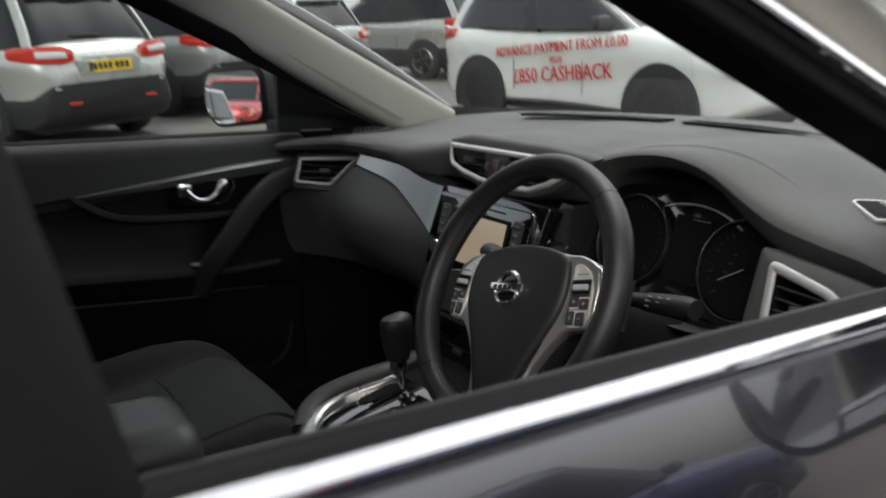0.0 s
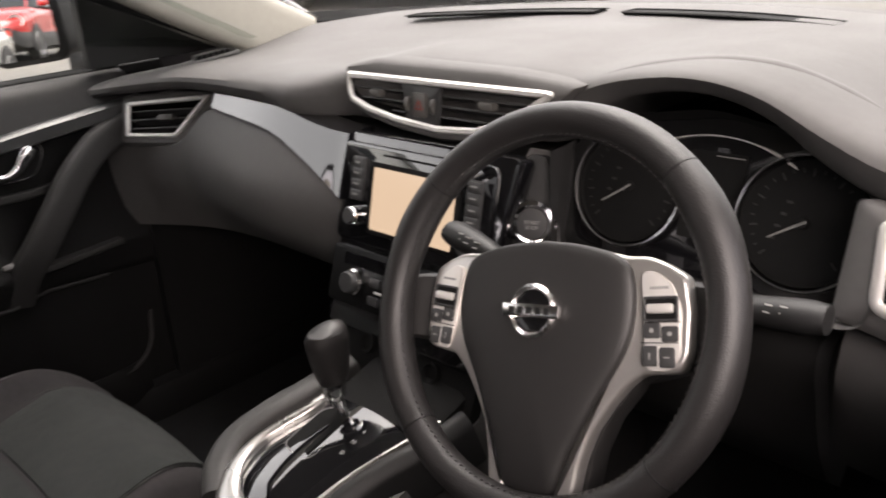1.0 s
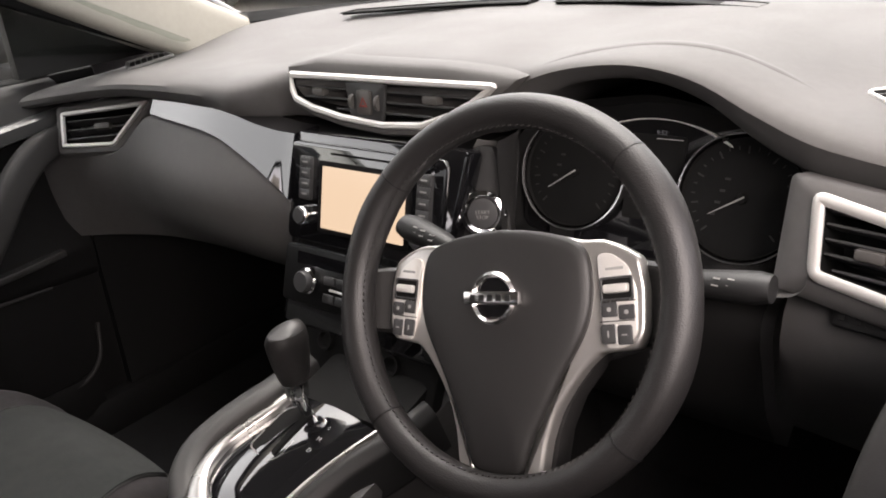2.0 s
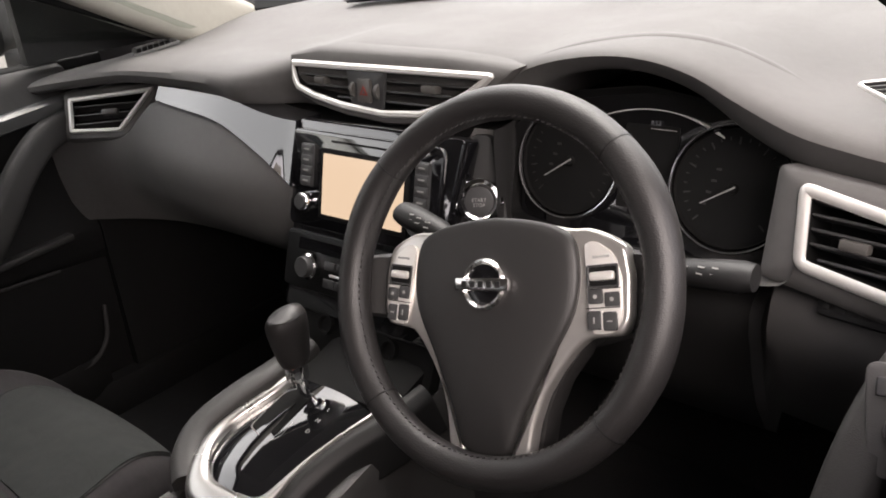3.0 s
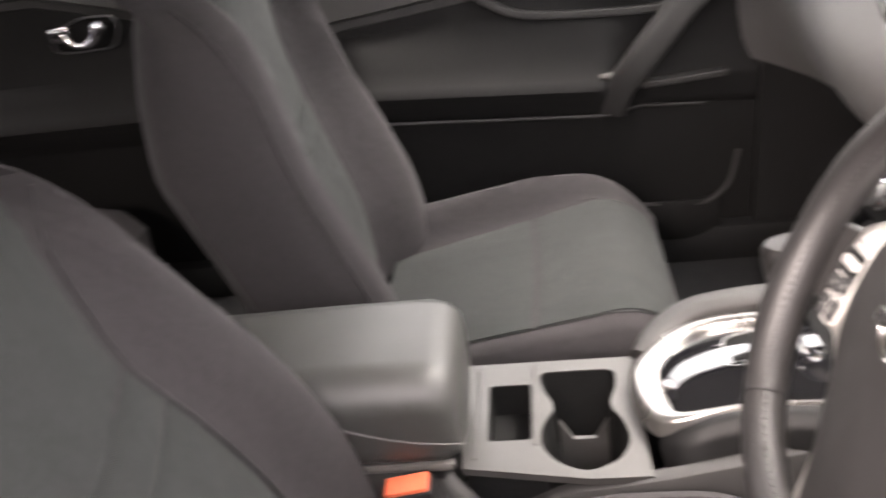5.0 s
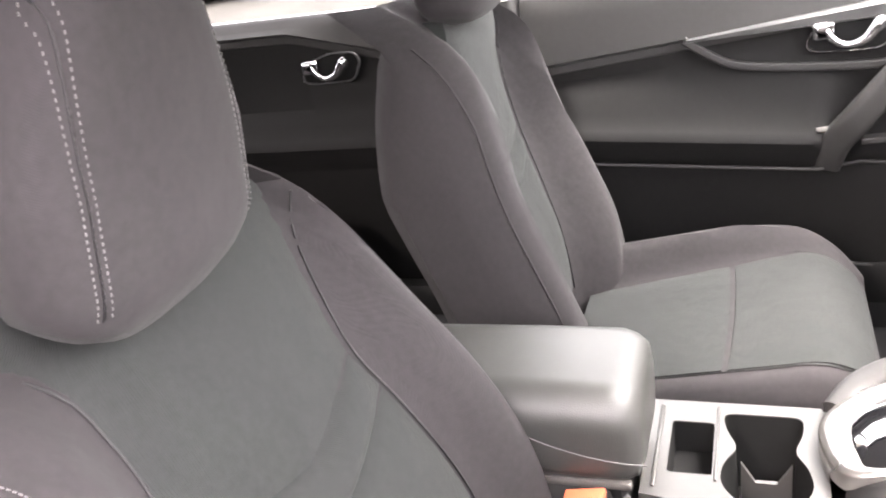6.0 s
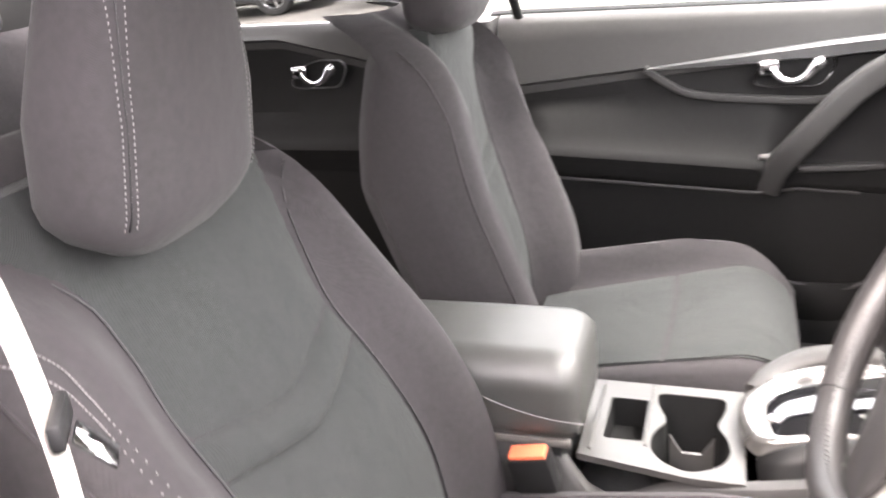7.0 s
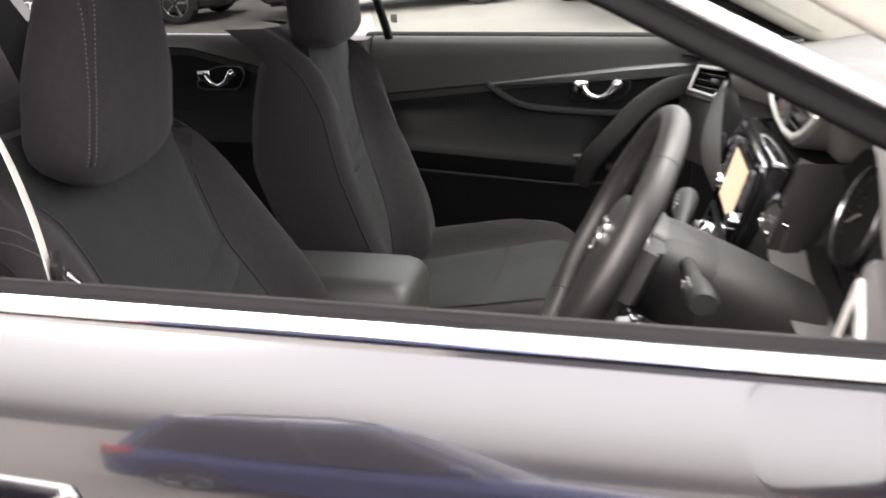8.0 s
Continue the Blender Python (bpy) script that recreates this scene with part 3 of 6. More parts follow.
part("button", slab(rect(.026, .034, .004), 0.004, mc @ pose(-.032, .003, .002), 0.0015), BUTTON, hz)
tri = [(-.008, -.006), (.008, -.006), (0, .008)]
tri_in = [(-.0045, -.004), (.0045, -.004), (0, .004)]
part("triangle", ring_frame(tri, tri_in, .0005, mc @ pose(-.032, .003, .006)), RED_PRINT, hz)
for x in (-.056, -.008):
    part("thumb_wheel", lathe([(0, -.003), (.011, -.003), (.012, 0), (.011, .003), (0, .003)], 20, mc @ pose(x, .003, -.002, 0, 90)), BUTTON, hz)

# solid core behind the stack and the start button
core = [(.272, 1.045), (.262, .985), (.240, .90), (.215, .80), (.20, .72), (.25, .66), (.50, .66), (.50, 1.045)]
part("dash_core", loft([[(x, y + dy, z) for y, z in core] for x, dy in ((-.185, .03), (-.175, .008), (-.15, .0), (.13, .004), (.145, .01), (.15, .05))]), STACK_BLACK, dash)

# centre stack
ms = plane_at((0.005, .213, .972), (1, 0, 0), (0, .26, 1))      # face of the head unit
stack = new("centre_stack")
stack.parent = dash
stack["label"] = "piano black centre stack with screen and climate controls"
so = rounded([(-.138, .088), (-.146, -.075), (-.160, -.20), (.150, -.20), (.148, -.075), (.172, .088)], .01)
part("fascia", slab(so, 0.03, ms @ pose(0, 0, -.034), .004), PIANO, stack)
hu = new("head_unit")
hu.parent = dash
hu["label"] = "piano black radio unit with a lit cream touch screen"
part("bezel", slab(rounded([(-.143, .074), (-.147, -.070), (.140, -.070), (.145, .074)], .014), .006, ms @ pose(0, 0, -.003), .003), PIANO, hu)
part("screen_surround", slab(rect(.172, .102, .004), .002, ms @ pose(.004, -.001, .003), .001), DARK_HOLE, hu)
part("screen", slab(rect(.156, .088, .002), .001, ms @ pose(.004, -.001, .0052)), SCREEN, hu, "lit plain cream screen")
part("disc_slot", slab(rect(.13, .003, .001), .001, ms @ pose(.004, .061, .003)), DARK_HOLE, hu)
for side, x in ((-1, -.1085), (1, .113)):
    part("button_block", slab(rect(.026, .062, .003), .003, ms @ pose(x, .022, .003), .001), BUTTON_DARK, hu)
    for i in range(4):
        part("button", slab(rect(.0225, .0125, .0015), .002, ms @ pose(x, .045 - .0152 * i, .006), .0008), BUTTON_DARK, hu)
        part("mark", slab(rect(.011, .0022), .0003, ms @ pose(x, .045 - .0152 * i, .0081)), LEGEND_DIM, hu)
    k = part("knob", lathe([(0, .014), (.0105, .014), (.0118, .012), (.0122, .004), (.0122, 0)], 28, ms @ pose(x - .002, -.032, .003)), BUTTON_DARK, hu, "round black knob with bright ring")
    part("knob_ring", lathe([(.0122, .0), (.0138, .0), (.0138, .010), (.0125, .0115), (.0122, .010)], 28, ms @ pose(x - .002, -.032, .003)), CHROME, hu)
# climate panel
mcl = plane_at((0.003, .182, .852), (1, 0, 0), (0, .32, 1))
cl = new("climate_panel")
cl.parent = dash
cl["label"] = "black climate panel with two chrome-ringed knobs"
part("panel", slab(rounded([(-.148, .045), (-.150, -.04), (.150, -.04), (.148, .045)], .008), .012, mcl @ pose(0, 0, -.008), .003), STACK_BLACK, cl)
part("readout", slab(rect(.24, .018, .002), .001, mcl @ pose(0, .028, .004)), PIANO, cl)
for x in (-.088, .088):
    part("knob", lathe([(0, .024), (.014, .024), (.0155, .022), (.016, .002), (.018, 0)], 30, mcl @ pose(x, -.002, .003)), BUTTON_DARK, cl)
    part("knob_ring", lathe([(.0162, .0), (.0195, .0), (.0195, .012), (.0165, .015)], 30, mcl @ pose(x, -.002, .003)), CHROME, cl, "chrome knob ring")
for i, x in enumerate((-.05, -.025, 0, .025, .05)):
    part("button", slab(rect(.022, .013, .002), .003, mcl @ pose(x, .004, .004), .001), BUTTON_DARK, cl)
    part("button", slab(rect(.022, .013, .002), .003, mcl @ pose(x, -.022, .004), .001), BUTTON_DARK, cl)
part("bright_bar", slab(rect(.10, .0035, .001), .0025, mcl @ pose(0, -.009, .004), .001), SATIN, cl)
# lower pocket and sockets
ml = plane_at((0.0, .165, .760), (1, 0, 0), (0, .5, 1))
pk = new("lower_panel")
pk.parent = dash
pk["label"] = "black panel with sockets under the climate controls"
part("panel", slab(rect(.30, .10, .01), .02, ml @ pose(0, 0, -.02), .004), DARK_HOLE, pk)
part("socket", lathe([(0, .002), (.010, .002), (.012, .008), (.015, .008), (.0155, 0)], 24, ml @ pose(-.06, .005, 0)), DARK_HOLE, pk)
part("button", slab(rect(.03, .014, .002), .003, ml @ pose(.01, .015, 0), .001), BUTTON_DARK, pk)
part("mark", slab(rect(.016, .002), .0004, ml @ pose(.01, .015, .003)), LEGEND_DIM, pk)
part("socket", lathe([(0, .002), (.010, .002), (.012, .008), (.015, .008), (.0155, 0)], 24, ml @ pose(.07, .0, 0)), DARK_HOLE, pk)

# start button in its tapered pod
mb = plane_at((.183, .250, .972), (.90, .42, 0), (-.12, .26, 1))
sb = new("start_button")
sb.parent = dash
sb["label"] = "round engine start button in a chrome ring"
part("pod", slab(rounded([(-.012, .085), (-.042, -.02), (-.052, -.075), (.040, -.075), (.033, .0), (.014, .085)], .012), .03, mb @ pose(0, 0, -.032), .004), POD_BLACK, sb)
part("ring", lathe([(.0205, 0), (.0205, .006), (.0235, .009), (.0285, .008), (.0305, 0)], 40, mb), CHROME, sb)
part("cap", lathe([(0, .007), (.014, .0068), (.0195, .006), (.0203, .0)], 34, mb), BUTTON_DARK, sb)
for i, word in enumerate(("START", "STOP")):
    lettering("button_word", word, .0066, mb @ pose(0, .0012 - .0064 * i, .0069), LEGEND_DIM, sb)

# cheek that closes the binnacle beside the start button
cheek = []
for s_ in np.linspace(0, 1, 7):
    cheek.append([(float((1 - s_) * (.181 + np.interp(z, [.90, .972, 1.055], [.040, .033, .014])) + s_ * .166 + .010 * math.sin(math.pi * s_)), .246 + (z - .972) * .30 + .10 * s_, z) for z in np.linspace(.885, 1.060, 8)])
part("binnacle_cheek", loft(cheek, False), POD_BLACK, dash)

# instrument cluster under the hood
mi = plane_at((.366, .35, 1.006), (1, 0.0, 0), (0, .32, 1)) @ Matrix.Scale(.943, 4)
ic = new("instrument_cluster")
ic.parent = dash
ic["label"] = "dark instrument cluster with two chrome-ringed dials"
co = rounded([(-.195, -.085), (-.20, .02), (-.14, .085), (.0, .105), (.13, .085), (.20, .02), (.20, -.085), (.10, -.10), (-.10, -.10)], .02)
part("housing", loft([[tuple(mi @ Vector((x * g, y * g, z))) for x, y in co] for g, z in ((1.03, .035), (1.0, .02), (.97, .0))], True, False), DARK_HOLE, ic)
part("face", slab([(x * 1.03, y * 1.03) for x, y in co], .004, mi @ pose(0, 0, -.006)), PIANO, ic)
low = [p for p in co if p[1] < .03]
wall_l = sorted([p for p in low if p[0] < 0], key=lambda p: (-p[1], p[0])) + sorted([p for p in low if p[0] >= 0], key=lambda p: (p[1], p[0]))
part("binnacle_wall", loft([[tuple(mi @ Vector((x * g, y * g, z))) for x, y in wall_l] for g, z in ((.985, .001), (1.03, .02), (1.09, .05), (1.13, .09))], False), DASH_FRONT, ic)
for gx, gy, needle in ((-.112, .0, 215), (.117, -.006, 212)):
    d = new("dial")
    d.parent = ic
    mg = mi @ pose(gx, gy, .004) @ Matrix.Scale(1.12, 4)
    part("dial_ring", lathe([(.0660, .002), (.0682, .009), (.0700, .0095), (.0712, .006), (.0712, 0)], 56, mg), DIAL_METAL, d, "chrome dial ring")
    part("dial_face", lathe([(0, .001), (.064, .001), (.0655, .006)], 48, mg), DARK_HOLE, d)
    for i in range(25):
        a = radians(225 - i * 270 / 24)
        r = .054 if i % 3 else .052
        part("tick", slab(rect(.008 if i % 3 == 0 else .004, .0012 if i % 3 else .0018), .0004, mg @ pose(r * math.cos(a), r * math.sin(a), .0015, 0, 0, math.degrees(a))), PRINT_FAINT, d)
    a = radians(needle)
    part("needle", slab([(-.004, -.0009), (.038, -.0005), (.038, .0005), (-.004, .0009)], .0015, mg @ pose(0, 0, .005, 0, 0, needle)), LEGEND_DIM, d, "thin pale needle")
    part("needle_hub", lathe([(0, .006), (.005, .0055), (.0062, .003), (.0062, 0)], 24, mg), DARK_HOLE, d)
    for i in range(4):
        part("mark", slab(rect(.006, .0028), .0004, mg @ pose(-.030 + .004 * i, -.02 + .013 * i, .0015)), PRINT_FAINT, d)
part("display", slab(rect(.075, .11, .004), .002, mi @ pose(0, .005, -.001)), DARK_HOLE, ic)
lettering("clock_digits", "9:52", .0085, mi @ pose(.004, .062, .002), CLOCK_LIT, ic)
part("display_line", slab(rect(.036, .0010), .0004, mi @ pose(.016, .055, .002)), LEGEND_DIM, ic)
arc = [tuple(mi @ Vector((.19 * math.sin(a), -.107 + .19 * math.cos(a) * 0.98, .004))) for a in np.linspace(-.35, .56, 22)]
# thickened near the right end to give the arc its brighter glint there
part("trim_arc", sweep(arc, circle(.001, 6), (0, -1, .3), scales=[float(v) for v in np.interp(np.linspace(0, 1, 22), [0, .6, .92, 1], [.7, .9, 2.6, .6])]), SATIN, ic)

# defroster slots, corner grilles
for x0, x1 in ((-.43, -.06), (-.005, .37)):
    ring = lambda x: [(x, wx(x) - .17 + dy, ZB(x) + dz) for dy, dz in ((-.026, .0), (-.024, .0018), (-.019, .0018), (-.017, -.004), (.017, -.004), (.019, .002), (.024, .002), (.026, .0))]
    part("defroster_slot", loft([ring(x) for x in np.linspace(x0, x1, 14)]), DARK_HOLE, dash, "long black defroster slot")
for s, c in ((-1, (-.703, .372)), (1, (.620, .415))):
    g = new("corner_grille")
    g.parent = dash
    g["label"] = "small slatted demister grille in the dash corner"
    zc_ = pad_z(*c)
    along = Vector((.22, .975, (pad_z(c[0] + .022, c[1] + .0975) - zc_) / .1)) if s < 0 else Vector((.80, -.60, (pad_z(c[0] + .080, c[1] - .060) - zc_) / .1))
    over = Vector((-.975, .22, (pad_z(c[0] - .0975, c[1] + .022) - zc_) / .1)) if s < 0 else Vector((.60, .80, (pad_z(c[0] + .060, c[1] + .080) - zc_) / .1))
    mg = plane_at((c[0], c[1], zc_ + (.006 if s < 0 else .002)), along, over + Vector((0, 0, .22 if s < 0 else 0)))
    o = rounded([(-.05, -.018), (.05, -.022), (.042, .018), (-.035, .024)], .006 if s < 0 else .014)
    part("grille_frame", ring_frame(o, [(x * .86, y * .78) for x, y in o], .005, mg, .002), SATIN if s > 0 else DASH_FRONT, g)
    part("grille_well", slab([(x * .86, y * .78) for x, y in o], .001, mg), DARK_HOLE, g)
    for i in range(7):
        part("slat", box(.0022, .032, .004, mg @ pose(-.036 + .012 * i, 0, .003, 0, 0, -20), .0006, 1), BUTTON_DARK, g)

# switch strip right of the column
mw = plane_at((.638, .2535, .929), (1, -.15, 0), (0, .83, 1))
sw = new("switch_strip")
sw.parent = dash
sw["label"] = "black strip of small switches on the lower dash"
part("plate", slab(rounded([(-.036, .013), (-.034, -.013), (.036, -.013), (.036, .011)], .004), .006, mw @ pose(0, 0, -.002), .002), HARD_BLACK, sw)
for x, w in ((-.026, .008), (-.012, .012), (.002, .008), (.021, .02)):
    part("switch", slab(rect(w, .014, .002), .0014, mw @ pose(x, 0, .004), .0005), HARD_BLACK, sw)
    part("mark", slab(rect(w * .45, .0022), .0004, mw @ pose(x, .001, .0054)), LEGEND_DIM, sw)

# ---- steering wheel ----
wheel = thing("steering_wheel", "black leather steering wheel with silver spokes, slightly turned", "steering wheel")
t22, t26 = radians(22), radians(26)
mwh = plane_at((.378, .003, 1.0045), (1, 0, 0), (0, math.sin(t26), math.cos(t26))) @ pose(0, 0, 0, 0, 0, 11.5)
W = lambda x, y, z: tuple(mwh @ Vector((x, y, z)))
R = .1735
RIM_Z = -.008
sec = [(.0165 * math.cos(2 * math.pi * i / 18), .0175 * math.sin(2 * math.pi * i / 18)) for i in range(18)]
rim_angles = np.linspace(0, 2 * math.pi, 97)[:-1]


def rim_girth(a):
    """Thumb swells beside the side spokes."""
    d = math.degrees(a) % 360
    return 1 + .09 * sum(math.exp(-((d - c) / 13) ** 2) for c in (28, 152, 200, 340))


rim_up = mwh.to_3x3() @ Vector((0, 0, 1))
part("rim", sweep([W(R * math.cos(a), R * math.sin(a), RIM_Z) for a in rim_angles], sec, rim_up, closed=True, scales=[rim_girth(a) for a in rim_angles] + [1]), LEATHER, wheel, "black stitched leather rim")
for deg in (43, 137, 223, 317):
    a = radians(deg)
    seam = [W((R + .0166 * math.cos(b)) * math.cos(a), (R + .0166 * math.cos(b)) * math.sin(a), RIM_Z + .0176 * math.sin(b)) for b in np.linspace(0, 2 * math.pi, 21)[:-1]]
    part("rim_seam", sweep(seam, circle(.0009, 5), tuple(mwh.to_3x3() @ Vector((-math.sin(a), math.cos(a), 0))), closed=True), HARD_BLACK, wheel)
# thread that laces the leather along the inner side of the rim
bm = bmesh.new()
for i in range(150):
    a = 2 * math.pi * (i + .5) / 150
    r = R - .0150 * rim_girth(a)
    box(.0012, .0034, .0010, mwh @ pose(r * math.cos(a), r * math.sin(a), RIM_Z + .0085, 0, 0, math.degrees(a) + 18), bm=bm)
part("rim_stitching", bm, LACE, wheel, "dark lacing thread")


# airbag cover: a shield with a domed face
def shield(g, z):
    half = [(0, .064), (.032, .0615), (.064, .055), (.083, .045), (.090, .028), (.092, .004), (.089, -.018), (.081, -.038), (.067, -.063), (.053, -.091), (.038, -.122), (.027, -.152), (.013, -.158), (0, -.159)]
    pts = curve([(x, y, 0) for x, y in half], 3)
    o = [(p.x, p.y) for p in pts] + [(-p.x, p.y) for p in pts[::-1][1:-1]]
    return [W(x * g, (y + .035) * g - .035, z) for x, y in o]


bm = loft([shield(1.0, -.06), shield(1.0, -.0135), shield(.990, -.0105), shield(.965, -.0086), shield(.90, -.0066), shield(.75, -.0042), shield(.5, -.0018), shield(.25, -.0006), shield(.05, 0)], True, True)
part("airbag_cover", bm, HUB_PLASTIC, wheel, "smooth black domed airbag cover")
part("column_hub", lathe([(0, -.03), (.055, -.03), (.06, -.04), (.058, -.12), (0, -.12)], 32, mwh), HARD_BLACK, wheel)
# silver side spokes that frame the switch pads and sweep down beside the cover
for s in (-1, 1):
    so_ = [(.056, .0565), (.080, .0520), (.098, .0525), (.115, .0465), (.132, .0370), (.138, .010), (.1385, -.026), (.132, -.0405), (.111, -.0435), (.098, -.0450), (.085, -.0570), (.071, -.0755), (.057, -.0990), (.0485, -.1260),
           (.0445, -.1560), (.024, -.1600), (.033, -.1250), (.047, -.090), (.062, -.060), (.077, -.030), (.083, .0), (.081, .028), (.056, .050)]
    so_ = rounded([(s * x, y) for x, y in so_][::s], .006, 3)
    part("spoke_trim", slab(so_, .016, mwh @ pose(0, 0, -.0285, 0, s * 2.5, 0), .0045, 3), SATIN_DARK, wheel, "satin silver spoke trim")
    # black spoke core out to the rim
    core = [[W(s * x, y, z + dz) for y, z in ((yt, -.026), (yt - .004, -.020), (yb + .004, -.021), (yb, -.027), (yb, -.044), (yt, -.044))] for x, yt, yb, dz in ((.06, .042, -.046, -.015), (.12, .036, -.040, -.015), (.142, .033, -.036, -.010), (.152, .032, -.035, -.002), (.168, .030, -.034, .0))]
    part("spoke_core", loft(core), HUB_PLASTIC, wheel)
    low = [[W(s * x + s * dx, y, z) for dx, z in ((-.014, -.032), (.003, -.034), (.006, -.042), (.004, -.058), (-.014, -.058))] for x, y in ((.094, -.030), (.080, -.060), (.062, -.085), (.050, -.115), (.042, -.168))]
    part("spoke_core", loft(low), HUB_PLASTIC, wheel)
    # switch pad set in the silver
    sp = new("switch_pad")
    sp.parent = wheel
    sp["label"] = "silver-grey spoke switch pad with small buttons"
    mp = mwh @ pose(0, 0, -.0125, 0, s * 2.5, 0)
    po = rounded([(s * x, y) for x, y in ((.0950, .0385), (.106, .0405), (.122, .0305), (.1305, .010), (.1325, -.027), (.125, -.0395), (.106, -.0415), (.1000, -.012))][::s], .005)
    part("pad_face", slab(po, .0032, mp, .0012), SATIN, sp, "bright satin silver plate")
    lean = s * 5
    c = lambda x, y, z=.0032: mp @ pose(s * x, y, z, 0, 0, lean)
    part("roller_frame", ring_frame(rect(.030, .0205, .002), rect(.026, .0165, .002), .0012, c(.1140, .0095), .0004), BUTTON_DARK, sp, "dark line round the roller")
    part("roller_well", slab(rect(.026, .0165, .002), .0004, c(.1140, .0095)), DARK_HOLE, sp)
    part("roller", box(.023, .0080, .006, c(.1140, .0095, .005), .0022), SATIN, sp, "ribbed silver roller")
    part("mark", slab(rect(.016, .0022), .0003, c(.1115, .0265)), LEGEND_DIM, sp)
    for x, y in ((.1080, -.0085), (.1235, -.0100)):
        part("button", slab(rect(.0140, .0125, .0018), .0016, c(x, y), .0006), BUTTON_DARK, sp)
        part("mark", slab(circle(.0020, 8), .0003, c(x, y, .0049)), LEGEND_DIM, sp)
    part("divider", slab(rect(.031, .0008), .0004, c(.1155, -.0012)), DARK_HOLE, sp)
    part("divider", slab(rect(.031, .0008), .0004, c(.1150, -.0178)), DARK_HOLE, sp)
    for x in (.1080, .1225):
        part("button", slab(rect(.0130, .0165, .0025), .0024, c(x, -.0290), .0010), BUTTON_DARK, sp)
        part("mark", slab(rect(.0012, .0055) if x < .12 else rect(.0050, .0012), .0003, c(x, -.0290, .0057)), LEGEND_DIM, sp)
    part("divider", slab(rect(.0012, .0165), .0022, c(.1152, -.0290)), SATIN, sp)
# round badge with a plain bar
bd = new("badge")
bd.parent = wheel
bd["label"] = "chrome ring emblem with a plain crossbar"
part("badge_dish", lathe([(0, .0004), (.0185, .0004), (.0190, .002)], 36, mwh @ pose(0, 0, -.0008)), PIANO, bd)
part("badge_ring", lathe([(.0188, 0), (.0190, .003), (.0216, .0055), (.0243, .003), (.0246, -.001)], 44, mwh @ pose(0, 0, -.001)), BADGE_CHROME, bd)
part("badge_bar", box(.060, .0125, .007, mwh @ pose(0, 0, .003), .002), BADGE_CHROME, bd)
for i in range(5):
    part("bar_mark", slab(rect(.0056, .0058), .0004, mwh @ pose(-.0188 + .0094 * i, 0, .0066)), HARD_BLACK, bd)

# column shroud and stalks
col = thing("steering_column", "black steering column shroud with two stalks", "steering column")
mcol = plane_at((.37, 0, 1.0), (1, 0, 0), (0, math.sin(t22), math.cos(t22)))
oval = [(.078 * math.copysign(abs(math.cos(a)) ** .62, math.cos(a)), .058 * math.copysign(abs(math.sin(a)) ** .62, math.sin(a))) for a in np.linspace(0, 2 * math.pi, 41)[:-1]]
cover = lambda steps: loft([[tuple(mcol @ Vector((x * g, y * g - .005, z))) for x, y in oval] for g, z in steps])
part("shroud", cover(((.70, -.052), (.86, -.058), (.95, -.068), (.99, -.082), (1.0, -.10), (.995, -.140), (.985, -.142))), POD_BLACK, col)
part("rear_shroud", cover(((.96, -.139), (.985, -.1425), (.99, -.146), (.97, -.19), (.93, -.24), (.88, -.29))), POD_BLACK, col)
for s, tip in ((-1, (-.205, .045, -.115)), (1, (.218, .054, -.105))):
    st = new("stalk")
    st.parent = col
    st["label"] = "black control stalk with white symbols"
    p0, p1 = Vector((s * .06, .018 + (.018 if s > 0 else 0), -.105)), Vector(tip)
    path = [tuple(mcol @ p0.lerp(p1, t)) for t in (0, .3, .5, .56, .8, .92, 1.0)]
    part("stalk_arm", sweep(path, circle(1.0, 14, 1, .8), (0, 0, 1), scales=[.010, .011, .0120, .0150, .0175, .0180, .0150]), HARD_BLACK, st)
    for i, u in enumerate((.62, .72, .80)):
        c = p0.lerp(p1, u)
        for j in range(3):
            part("mark", box(.006, .0012, .002, mcol @ pose(c.x, c.y + .006 - .006 * j, c.z + .0155 - .002 * abs(j - 1), -15 + 15 * j, 0, 0)), LEGEND_DIM, st)


# ---- seats ----
def rest_w(t):
    """Width of a head restraint at a height from 0 to 1."""
    return 1.0 - .92 * max(0, t - .44) ** 1.1


def rest_g(t):
    e = abs(t * 2 - 1)
    return 1 - max(0, (e - .58) / .42) ** 2.3 * (.40 if t > .5 else .42)


